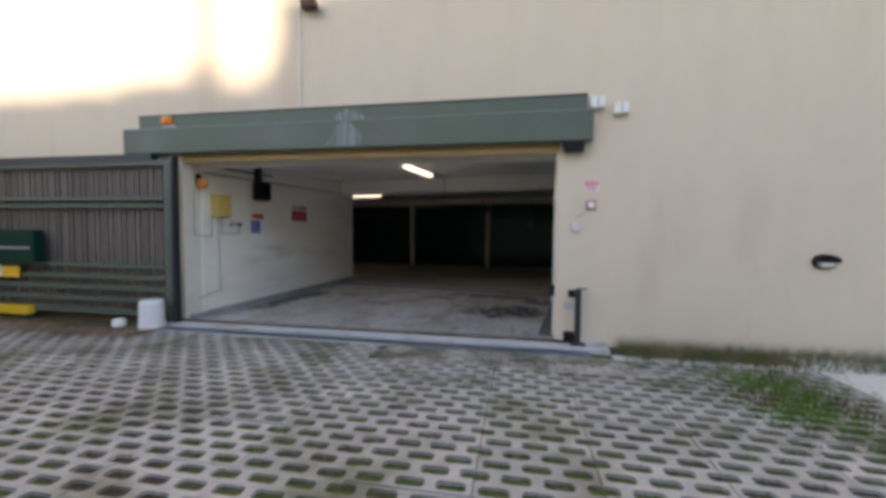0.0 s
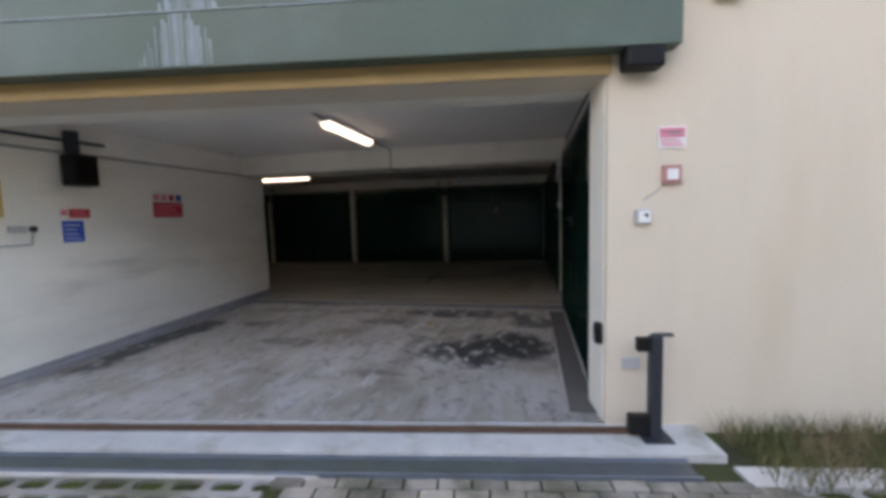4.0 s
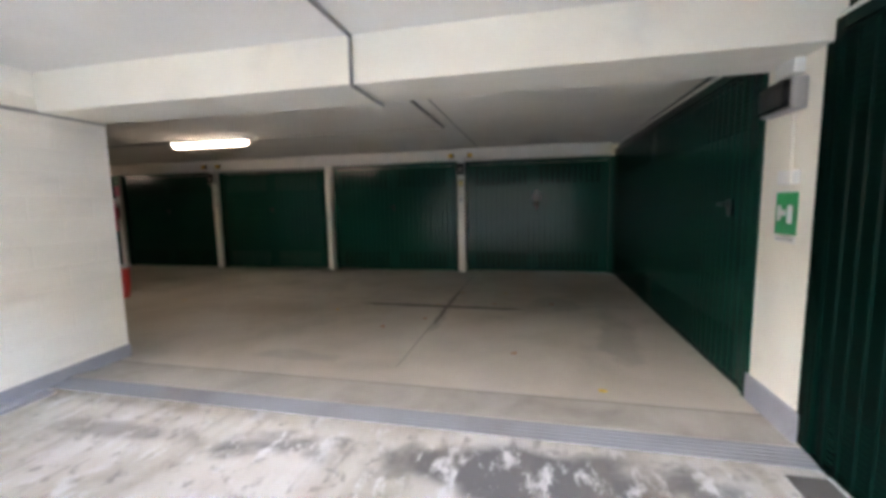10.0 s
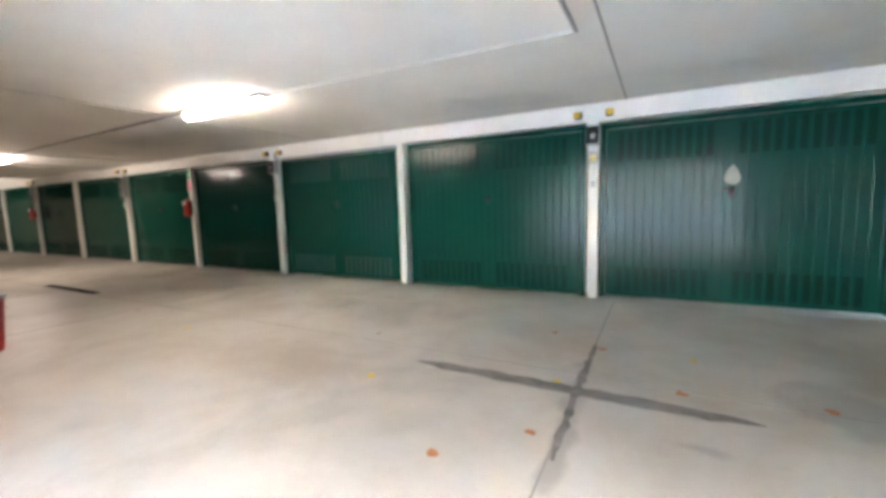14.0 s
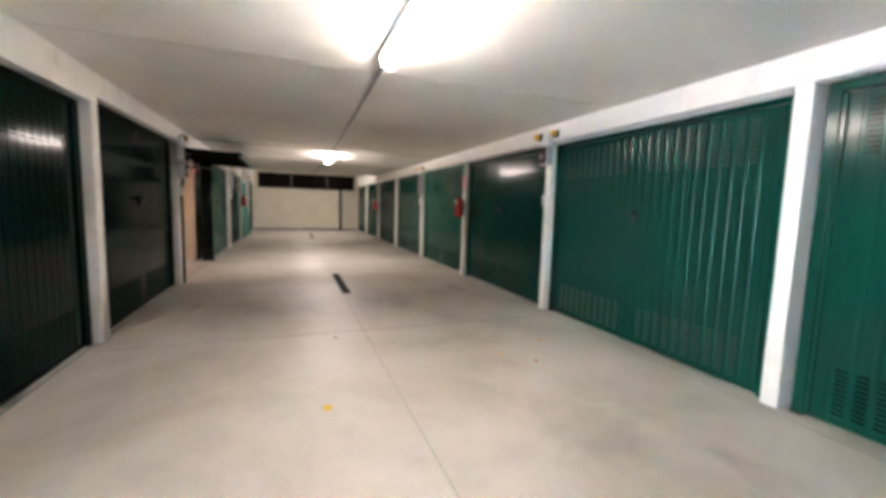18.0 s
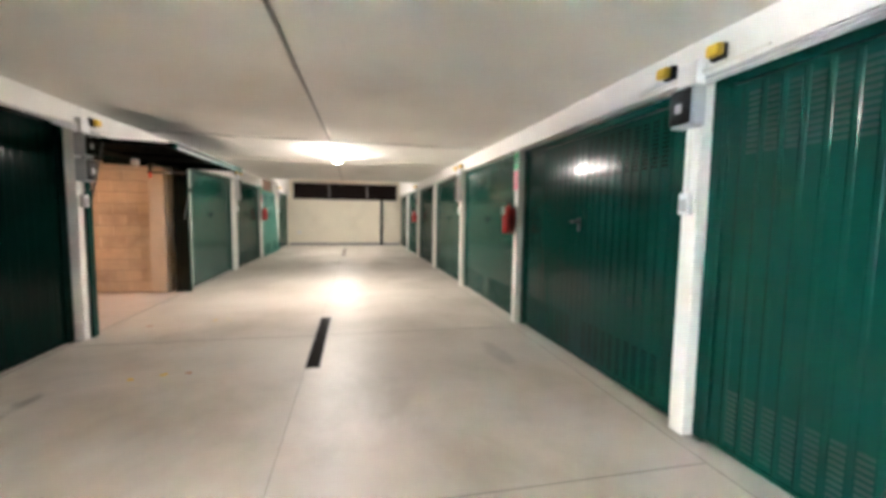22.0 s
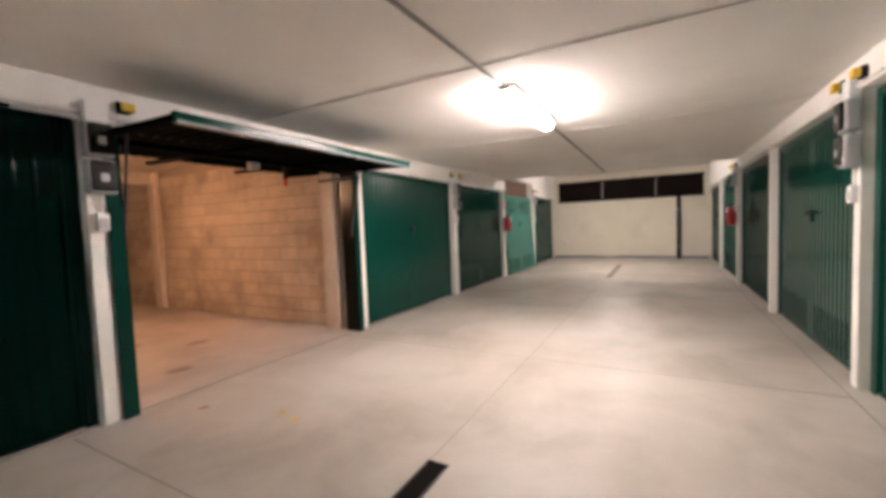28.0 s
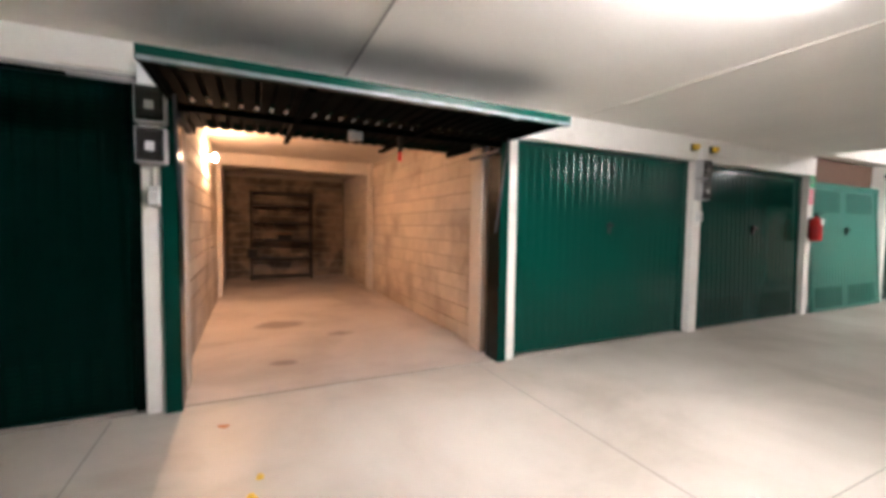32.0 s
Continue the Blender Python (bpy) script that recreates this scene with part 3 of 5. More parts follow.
setting("trim_fascia_south_far", B(X_END, -23.4, Y_S - .20, Y_S + .03, DOOR_TOP - .06, CEIL + .1, bevel=.004), M_POST, label="white painted fascia beam over the doors", category="beam")
for nm, xa, xb, zb in (("", -20.64, -11.60, -.06), ("_raised", -11.60, -8.57, .01), ("_near", -8.57, X_L - .35, -.06)):
    setting("trim_fascia_south" + nm, B(xa, xb, Y_S - .20, Y_S + .03, DOOR_TOP + zb, CEIL), M_POST, label="white painted fascia beam over the doors", category="beam")
# niche heads are dark by colour, in place of shade
setting("trim_fascia_east", B(X_R + .02, X_R + .3, -.2, 2.72, 2.44, CEIL), M_GREENSHADE, label="head of the door niche, recess shade put into its colour", category="beam")
setting("trim_fascia_east_b", B(X_R + .02, X_R + .3, 3.30, Y_N, 2.50, CEIL), M_GREEN2, label="head of the door niche, recess shade put into its colour", category="beam")


# ---- garage doors ----
PITCH = 0.107


def ribbed(bm, x0, x1, z0, z1, depth=0.018):
    """Sheet with upright trapezoid ribs that stand out towards -y."""
    xs = []
    n = int((x1 - x0) / PITCH)
    p = (x1 - x0) / n
    for i in range(n):
        a = x0 + i * p
        xs += [(a, 0), (a + p * .66, 0), (a + p * .73, -depth), (a + p * .93, -depth)]
    xs.append((x1, 0))
    lo = [bm.verts.new((x, y, z0)) for x, y in xs]
    hi = [bm.verts.new((x, y, z1)) for x, y in xs]
    for i in range(len(xs) - 1):
        bm.faces.new((lo[i], lo[i + 1], hi[i + 1], hi[i]))
    return bm, n, p


def slots(x0, n, p, z0, rows, step, skip):
    """Punched slots between the ribs, drawn as flat boxes on the sheet; skip: the columns left plain."""
    bm = bmesh.new()
    for i in range(n):
        if i in skip:
            continue
        a = x0 + i * p
        for r in range(rows):
            z = z0 + r * step
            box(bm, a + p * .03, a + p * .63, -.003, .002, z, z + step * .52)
    return bm


def garage_door(name, w, h, m, paint, label, group="garage doors", lean=0.0, slot=M_SLOT, at=0.0, depth=0.006):
    """An up-and-over steel door: frame, ribbed leaf with vents above and below, lock plate and lever. Faces -y."""
    e = thing(name, m, label, "garage door", group)
    j = .075
    part("frame_post", B(-w / 2, -w / 2 + j, -.02, .05, 0, h, bevel=.004), paint, e)
    part("frame_post", B(w / 2 - j, w / 2, -.02, .05, 0, h, bevel=.004), paint, e)
    part("frame_head", B(-w / 2 + j, w / 2 - j, -.018, .05, h - .07, h, bevel=.004), paint, e)
    x0, x1 = -w / 2 + j + .006, w / 2 - j - .006
    bm, n, p = ribbed(bmesh.new(), x0 + .03, x1 - .03, .05, h - .10, depth)
    box(bm, x0, x0 + .03, -.02, .03, .02, h - .08)
    box(bm, x1 - .03, x1, -.02, .03, .02, h - .08)
    box(bm, x0 + .03, x1 - .03, -.012, .03, .02, .05)
    box(bm, x0 + .03, x1 - .03, -.012, .03, h - .10, h - .08)
    leaf = part("leaf", bm, paint, e)
    mid = set(range(n // 2 - 1, n // 2 + 1)) | {0, n - 1}
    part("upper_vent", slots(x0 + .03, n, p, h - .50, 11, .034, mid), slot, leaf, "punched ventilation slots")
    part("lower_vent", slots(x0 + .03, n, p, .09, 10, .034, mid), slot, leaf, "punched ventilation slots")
    hb = bmesh.new()
    box(hb, at - .026, at + .026, -.024, -.008, 1.33, 1.47, bevel=.005)
    part("lock_plate", hb, M_LOCK, leaf, "grey lock plate")
    kb = bmesh.new()
    rod(kb, (at, -.03, 1.43), (at, -.062, 1.43), .010)
    box(kb, at - .095, at + .022, -.072, -.050, 1.414, 1.444, bevel=.006)
    box(kb, at - .020, at + .020, -.040, -.0245, 1.405, 1.455, bevel=.004)
    part("door_lever", kb, M_BLACK, leaf, "black lever handle")
    if lean:
        leaf.matrix_basis = pose(0, 0, h * .95, lean, 0, 0) @ Matrix.Translation((0, 0, -h * .95))
    return e


H_DOOR = DOOR_TOP - .01
gn = "closed dark green ribbed steel garage door with vent slots"
edges = [X_R - .02] + POST_N + [X_END + .05]
std = None
for i, (a, b) in enumerate(zip(edges, edges[1:])):
    lo, hi = b + .062, a - (.062 if i else .0)
    c, w = (lo + hi) / 2, hi - lo
    m = pose(c, Y_N + (.09 if i else .19), 0)
    if 1 <= i <= 7:
        if std is None:
            std = garage_door("garage_door", 2.88, H_DOOR, m, M_GREEN, gn)
        elif i == 2:
            garage_door("garage_door", w, H_DOOR, m, M_GREEN, "closed dark green ribbed steel garage door with dusty vents", slot=M_DUSTPAINT, depth=.004)
        elif i in (3, 6):
            garage_door("garage_door", w, H_DOOR, m, M_GREEN4, "closed ribbed steel garage door in darkened green", depth=.006)
        else:
            copy_thing(std, m)
    else:
        end_door = garage_door("garage_door", w, H_DOOR, m, M_GREEN, gn, depth=.0035)
        if i == 0:
            wb = bmesh.new()
            ring = [wb.verts.new((.075 * math.cos(a) * (1 - .45 * math.sin(a)), -.0135, 1.60 + .12 * math.sin(a))) for a in [k * math.pi / 8 for k in range(16)]]
            top = bmesh.ops.extrude_face_region(wb, geom=[wb.faces.new(ring)])
            for q in top["geom"]:
                if isinstance(q, bmesh.types.BMVert):
                    q.co.y -= .003
            bmesh.ops.recalc_face_normals(wb, faces=wb.faces[:])
            part("worn_patch", wb, M_BLOOM, end_door, "paint worn pale above the lock")
edges = POST_S + [X_END + .05]
for i, (a, b) in enumerate(zip(edges, edges[1:])):
    lo, hi = b + .085, a - .085
    c, w = (lo + hi) / 2, hi - lo
    m = pose(c, Y_S - .10, 0, 0, 0, 180)
    if i == 2:
        continue
    # the two near doors get the copy with shade in its colour
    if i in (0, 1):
        garage_door("garage_door", w, H_DOOR + .07 * i, m, M_GREENSHADE, "closed ribbed steel garage door in darkened green", depth=.002)
    elif i == 4:
        garage_door("garage_door", w, H_DOOR - .06, m, M_GREEN4, "blackish green ribbed steel garage door not quite shut", lean=-1.5)
    elif i == 5:
        garage_door("garage_door", w, H_DOOR - .12, m, M_TEAL, "faded green steel garage door standing ajar at its foot", lean=-4.0)
    else:
        garage_door("garage_door", w, H_DOOR, m, M_GREEN, "closed dark green ribbed steel garage door beside an open one", slot=M_GREEN)
# drive door in the shaded copy too
garage_door("garage_door", 2.92, 2.42, pose(X_R - .01, 1.26, -.03, 0, 0, -90), M_GREENSHADE, "closed green ribbed steel garage door beside the drive, darkened as in shade", depth=.010)
garage_door("garage_door", 5.38, 2.48, pose(X_R - .01, 6.0, 0, 0, 0, -90), M_GREEN2, "wide closed dark green ribbed steel garage door", at=2.25, depth=.005)

# posts between the doors
for xs, y, turn, half in ((POST_N, Y_N, 0, .06), (POST_S, Y_S, 180, .078)):
    post0 = None
    for x in xs:
        m = pose(x, y, 0, 0, 0, turn)
        if post0 is None:
            post0 = part("door_post", B(-half, half, -.01, .20, 0, DOOR_TOP + .02, bevel=.006), M_POST)
            post0.matrix_world = m
            tagged(post0, "white painted steel post between garage doors", "post", "door posts")
        else:
            copy_thing(post0, m)

# the open up-and-over door and its box
e = thing("open_garage_door", pose(-13.11, 4.32, 2.235, 0, 0, 180), "dark green up-and-over garage door swung open overhead", "garage door")
w = 2.84
tilt = pose(0, 0, 0, 1.6, 0, 0)
bm, n, p = ribbed(bmesh.new(), -w / 2 + .04, w / 2 - .04, .05, 2.16)
for v in bm.verts:
    v.co = (v.co.x, v.co.z, -v.co.y * 1.0 + .03)
box(bm, -w / 2 + .04, w / 2 - .04, .02, .075, -.025, .05)
box(bm, -w / 2, -w / 2 + .04, 0, 2.2, -.02, .03)
box(bm, w / 2 - .04, w / 2, 0, 2.2, -.02, .03)
# leaf and braces carry the painted-in shade, the lower edge the plain green
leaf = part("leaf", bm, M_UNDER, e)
leaf.matrix_basis = tilt
sl = part("upper_vent", slots(-w / 2 + .04, n, p, .1, 10, .034, {0, n - 1}), M_SLOT, leaf, "punched ventilation slots")
sl.matrix_basis = Matrix(((1, 0, 0, 0), (0, 0, 1, 1.6), (0, -1, 0, .03), (0, 0, 0, 1)))
part("lower_edge", B(-w / 2, w / 2, -.03, .03, -.035, .045, bevel=.006), M_GREEN, leaf, "glossy green lower edge")
part("edge_strip", B(-w / 2 + .01, w / 2 - .01, -.036, -.03, -.034, -.012), M_BARE, leaf, "bare metal strip on the edge")
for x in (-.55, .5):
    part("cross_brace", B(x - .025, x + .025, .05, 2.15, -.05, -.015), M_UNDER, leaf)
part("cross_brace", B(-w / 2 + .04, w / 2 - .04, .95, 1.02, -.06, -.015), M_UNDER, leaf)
hb = box(bmesh.new(), .33, .37, 1.0, 1.04, -.2, -.05, bevel=.008)
part("pull_cord", hb, M_BLACK, leaf)
part("pull_knob", rod(bmesh.new(), (.35, 1.02, -.19), (.35, 1.02, -.28), .02), M_RED, leaf, "red plastic pull knob")
lb = bmesh.new()
box(lb, -.12, -.06, .98, 1.06, -.14, -.05, bevel=.01)
box(lb, -.045, .0, 1.0, 1.06, -.13, -.05, bevel=.01)
part("lock_case", lb, M_GREYPL, leaf, "grey lock case with rods")
for sx in (-1, 1):
    part("frame_post", B(sx * 1.42 - .05, sx * 1.42 + .05, .88, .98, -2.235, .08, bevel=.004), M_GREEN2, e)
    part("frame_lining", B(sx * 1.40 - .03, sx * 1.40 + .03, .98, 1.13, -2.235, .08, bevel=.004), M_LINING, e, "glossy black lining")
    part("frame_lining", B(sx * 1.367 - .003, sx * 1.367 + .003, .885, .98, -2.235, .08), M_LINING, e, "glossy black lining")
    part("guide_rail", B(sx * 1.36 - .02, sx * 1.36 + .02, .9, 1.5, -.1, -.06), M_ANTHRA, e)
    ar = bmesh.new()
    rod(ar, (sx * 1.36, .95, -.9), (sx * 1.36, .75, .02), .012)
    part("lift_arm", ar, M_ANTHRA, e)
part("frame_head", B(-1.37, 1.37, .88, .96, .06, .12), M_GREEN2, e)

XB0, XB1, YB = -14.62, -11.60, -4.75
H_BOX = 2.72
setting("wall_box_back", B(XB0 - .2, XB1 + .2, YB - .2, YB - .012, 0, H_BOX + .1), M_MORTAR, label="mortar bed of the block wall", category="wall")
setting("wall_box_west", B(XB0 - .2, XB0 + .03, YB, 3.0, 0, H_BOX + .1), M_MORTAR, label="mortar bed of the block wall", category="wall")
setting("wall_box_east", B(XB1 - .03, XB1 + .2, YB, 3.0, 0, H_BOX + .1), M_MORTAR, label="mortar bed of the block wall", category="wall")
for nm, x0, x1 in (("pier_west", XB0 + .03, XB0 + .13), ("pier_east", XB1 - .13, XB1 - .03)):
    for k, y in enumerate((2.80, -1.9)):
        setting("%s_%d" % (nm, k), B(x0, x1, y, y + .25, 0, H_BOX, bevel=.01), M_PIER, label="bare concrete pier in the box", category="pier")
setting("beam_box", B(XB0, XB1, -2.1, -1.75, 2.49, H_BOX, bevel=.01), M_PIER, label="bare concrete downstand beam in the box", category="beam")


# ---- ceiling lights ----
def tube_light(m, length, label, lamp=None):
    """A moulded ceiling luminaire: grey tray, rounded diffuser, end caps. Its base lies on the ceiling, at z = 0, long side along x."""
    e = thing("ceiling_light", m, label, "ceiling light", "tube lights")
    L2 = length / 2
    part("tray", B(-L2, L2, -.08, .08, -.05, 0, bevel=.012), M_WHITEPL, e, "pale moulded tray")
    bm = bmesh.new()
    prof = [(-.06, -.04), (-.062, -.07), (-.045, -.105), (-.02, -.118), (.02, -.118), (.045, -.105), (.062, -.07), (.06, -.04)]
    ends = []
    for x, k in ((-L2 + .01, .55), (-L2 + .05, 1), (L2 - .05, 1), (L2 - .01, .55)):
        ends.append([bm.verts.new((x, y * (.6 + .4 * k), -.04 + (z + .04) * k)) for y, z in prof])
    for a, b in zip(ends, ends[1:]):
        for i in range(len(prof) - 1):
            bm.faces.new((a[i], a[i + 1], b[i + 1], b[i]))
    bm.faces.new(ends[0])
    bm.faces.new(ends[-1][::-1])
    part("diffuser", bm, lamp or M_LAMP, e, "glowing warm white diffuser", smooth=True)
    for x in (-L2 - .012, L2 - .008):
        part("end_clip", B(x, x + .02, -.03, .03, -.06, -.005, bevel=.005), M_GREYPL, e)
    return e


tube_light(pose(-2.15, 1.05, CEIL, 0, 0, 90), 1.32, "lit tube light on the drive ceiling, warm white")
tube_light(pose(-6.22, 5.87, CEIL), 1.42, "lit tube light on the garage ceiling, warm white")
tube_light(pose(-14.12, 6.05, CEIL), 1.42, "lit tube light on the garage ceiling, warm white", M_LAMP2)
tube_light(pose(-22.6, 6.0, HIGH), 1.42, "lit tube light on the higher ceiling, warm white", M_LAMP2)


def conduit(name, pts, r, material, label):
    bm = bmesh.new()
    for a, b in zip(pts, pts[1:]):
        rod(bm, a, b, r, 8)
    ob = part(name, bm, material)
    return tagged(ob, label, "conduit")


c0 = CEIL - .012
conduit("ceiling_conduit", [(-2.17, -.48, c0), (-2.17, .38, c0)], .013, M_COND, "grey electrical conduit along the drive ceiling")
conduit("ceiling_conduit", [(-2.17, 1.72, c0), (-2.17, 2.64, c0), (-2.17, 2.64, BEAM_Z - .012), (-2.17, 3.22, BEAM_Z - .012), (-2.17, 3.22, c0)], .013, M_COND, "grey conduit stepping down round the beam")
conduit("ceiling_conduit", [(-2.28, 3.22, c0), (-2.28, 5.98, c0)], .016, M_COND, "grey electrical conduit on the garage ceiling")
conduit("ceiling_conduit", [(-2.28, 5.98, c0), (-5.5, 5.90, c0)], .007, M_WCOND, "painted conduit leading to the tube light")
conduit("ceiling_conduit", [(-6.94, 5.88, c0), (-13.4, 6.03, c0)], .013, M_COND, "grey conduit between the tube lights")
conduit("ceiling_conduit", [(-14.84, 6.03, c0), (-20.6, 5.97, c0)], .013, M_COND, "grey conduit running on from the tube light")
conduit("wall_conduit", [(X_L + .015, -1.32, 2.28), (X_L + .015, 3.2, 2.28)], .014, M_COND, "grey conduit along the drive wall")
conduit("wall_conduit", [(X_R + .0, -.15, 2.46), (X_R + .0, 2.70, 2.40)], .022, M_WCOND, "pale pipe above the drive door")
conduit("wall_conduit", [(X_R + .0, 3.32, 2.52), (X_R + .0, 8.5, 2.56)], .018, M_WCOND, "pale pipe above the garage door")
for x, y0, y1 in ((-2.1, 3.3, 8.5), (-12.92, 3.5, 8.5), (-15.5, 3.5, 8.5), (-7.4, 3.5, 8.5)):
    bm = bmesh.new()
    box(bm, x - .008, x + .008, y0, y1, CEIL - .006, CEIL + .01)
    tagged(part("ceiling_joint", bm, M_WCOND if x in (-15.5, -7.4) else M_COND), "filled joint line in the ceiling", "joint", kind="structure")

for xa, xb, yy, z in ((-8.5, -5.64, Y_N - .03, 2.350), (-8.5, -5.64, Y_N - .03, 2.32), (-11.95, -8.65, Y_S + .03, 2.372), (-11.95, -11.15, Y_S + .042, 2.335)):
    conduit("fascia_conduit", [(xa, yy, z), (xb, yy, z)], .012, M_GREYPL, "grey conduit along the foot of the fascia")
M_DUSTY = mat("dust_filled_drain", (0.20, 0.165, 0.14), 0.9, var=0.2, scale=6, bump=0.1)
M_PIT = mat("black_drain_pit", (0.008, 0.007, 0.006), 0.95, var=0.2, bump=0.0, spec=0.05)
# ---- floor joints, slot drains ----
for k, (x, hw) in enumerate(((-2.2, .0055), (-8.25, .003), (-11.32, .004), (-14.27, .004), (-20.3, .004))):
    setting("floor_joint_%d" % k, B(x - hw, x + hw, Y_S + .02, Y_N - .1, -.01, .0025), M_JOINT, label="saw-cut joint in the concrete floor", category="joint")
setting("floor_joint_long", B(X_END, X_R - .1, 5.918, 5.923, -.01, .003), M_JOINT, label="long saw-cut joint in the concrete floor", category="joint")
setting("floor_joint_doors", B(X_END, X_L - .4, Y_S - .054, Y_S - .040, -.01, .0058), M_JOINT, label="joint along the door thresholds", category="joint")
setting("floor_joint_doors_b", B(X_END, X_R, Y_N - .1, Y_N - .094, -.01, .0028), M_JOINT, label="joint along the door thresholds", category="joint")
for a, b in ((-12.18, -10.24), (-24.1, -20.9)):
    e = thing("slot_drain", pose((a + b) / 2, 5.985, 0), "dark slot drain let into the concrete floor", "drain", "slot drains")
    L2 = (b - a) / 2
    near = a > -15
    part("channel", B(-L2, L2, -.062, .062, -.05, .0045), M_PIT if near else M_DUSTY, e)
    for s in (-1, 1):
        part("edge_bar", B(-L2, L2, s * .066 - .006, s * .066 + .006, -.03, .007), M_ANTHRA if near else M_DUSTY, e)
M_PATCH = mat("grey_floor_filler", (0.20, 0.185, 0.17), 0.75, var=0.25, scale=9, bump=0.25, tint=(0.12, 0.11, 0.10), tint_at=0.5, tint_scale=4)
random.seed(4)


def smear(name, a, b, half, rough, label):
    """An uneven band of filler on the floor from a to b."""
    bm = bmesh.new()
    a, b = Vector(a), Vector(b)
    side = (b - a).normalized().cross(Vector((0, 0, 1)))
    n = 26
    rows = []
    for i in range(n + 1):
        t = i / n
        w = [half * (1 - abs(2 * t - 1) ** 8) + .006 + random.uniform(-rough, rough) for _ in range(2)]
        c = a.lerp(b, t)
        rows.append([bm.verts.new(c + side * max(.004, w[0])), bm.verts.new(c - side * max(.004, w[1]))])
    for p, q in zip(rows, rows[1:]):
        f = bm.faces.new((p[0], q[0], q[1], p[1]))
    bmesh.ops.recalc_face_normals(bm, faces=bm.faces[:])
    tagged(part(name, bm, M_PATCH), label, "floor patch", kind="structure")


smear("filled_drain", (-3.55, 5.64, .0048), (-1.12, 5.60, .0048), .062, .016, "grey patched strip across the concrete floor")
smear("filled_joint", (-2.18, 4.75, .0054), (-2.20, 6.7, .0054), .022, .014, "smudged grey filler along a floor joint")


# ---- fittings on the posts ----
def post_unit(m, boxes, label, lamps=(-1, 1)):
    """Cable box at the fascia, two yellow warning lights, grey switch boxes and a socket on a door post. Faces -y."""
    e = thing("switch_unit", m, label, "switch box", "post switch units")
    part("cable_box", B(-.075, .075, -.09, -.01, 2.32, 2.47, bevel=.01), M_WHITEPL, e, "white cable box")
    z = 2.32
    for k in range(boxes):
        b1 = part("enclosure", B(-.092, .092, -.115, -.012, z - .262, z - .006, bevel=.02), M_GREYPL, e, "grey switch enclosure")
        part("cover", B(-.08, .08, -.138, -.116, z - .245, z - .022, bevel=.012), M_SMOKE, b1, "smoked clear cover")
        part("breaker", B(-.026, .026, -.143, -.134, z - .175, z - .115, bevel=.004), M_COND if k == 0 else M_GREYPL, b1, "pale grey breaker window")
        part("breaker_row", B(-.065, .065, -.1175, -.1155, z - .22, z - .045), M_BLACK, b1)
        z -= .275
    part("flex_conduit", rod(bmesh.new(), (.0, -.03, z + .01), (.0, -.03, 1.64), .010, 8), M_WCOND, e)
    s = part("socket", B(-.04, .04, -.06, -.012, 1.50, 1.64, bevel=.01), M_WHITEPL, e, "white weatherproof socket")
    part("socket_flap", B(-.028, .028, -.068, -.06, 1.52, 1.60, bevel=.004), M_GREYPL, s)
    for sx in lamps:
        l = part("lamp_base", B(sx * .19 - .045, sx * .19 + .045, -.07, -.03, 2.42, 2.51, bevel=.008), M_BLACK, e, "black lamp base")
        part("lens", B(sx * .205 - .045, sx * .205 + .045, -.12, -.071, 2.43, 2.50, bevel=.014), M_YELLOW, l, "yellow warning lens")
    rb = bmesh.new()
    rod(rb, (-.5, -.045, 2.395), (.5, -.045, 2.395), .009, 8)
    part("cross_conduit", rb, M_WCOND, e)
    return e


for i, n in ((0, 1), (2, 1), (4, 2), (6, 1)):
    post_unit(pose(POST_N[i], Y_N, 0), n, "grey switch boxes and yellow warning lights on a post")
for i, n, lp in ((2, 2, (1,)), (4, 2, (-1, 1)), (6, 1, (-1, 1))):
    post_unit(pose(POST_S[i], Y_S, 0, 0, 0, 180), n, "grey switch boxes and yellow warning lights on a post", lp)
# a sensor under a pale dome, not a lamp: nothing here emits
e = thing("post_lamp", pose(POST_N[0], Y_N - .012, 1.90), "small sensor with a round pale yellow cover on a post", "lamp")
part("holder", B(-.05, .05, -.03, 0, -.07, .09, bevel=.008), M_GREYPL, e)
cv = part("cover", lathe(bmesh.new(), [(.055, 0), (.055, .02), (.045, .045), (.02, .058)], 20), M_PALECOVER, e, "pale yellow dome", smooth=True)
cv.matrix_basis = pose(0, -.03, 0, 90, 0, 0)
# the same kind of box on the drive pillar
e = thing("switch_box", pose(X_R - .02, 3.0, 0, 0, 0, -90), "grey switch boxes with smoked covers on the pillar", "switch box")
b1 = part("enclosure", B(-.20, .15, -.085, 0, 1.985, 2.175, bevel=.02), M_COND, e)
part("cover", B(-.06, .14, -.125, -.086, 1.995, 2.165, bevel=.02), M_SMOKE, b1, "smoked cover")
part("cover", B(-.19, -.07, -.105, -.086, 2.0, 2.16, bevel=.015), M_SMOKE, b1, "smoked cover")
part("breaker_row", B(-.05, .12, -.0885, -.0865, 2.04, 2.12), M_BLACK, b1)
part("cable_box", B(-.10, .10, -.06, 0, 2.20, 2.30, bevel=.01), M_WHITEPL, e)
part("flex_conduit", rod(bmesh.new(), (.05, -.015, 1.97), (.05, -.015, 1.64), .011, 8), M_WCOND, e)
part("junction_box", B(-.02, .13, -.05, 0, 1.55, 1.64, bevel=.01), M_WHITEPL, e)
part("bent_conduit", rod(rod(bmesh.new(), (.05, -.03, 2.30), (.12, -.03, 2.52), .016, 8), (.12, -.03, 2.52), (.26, -.02, 2.56), .016, 8), M_WCOND, e)
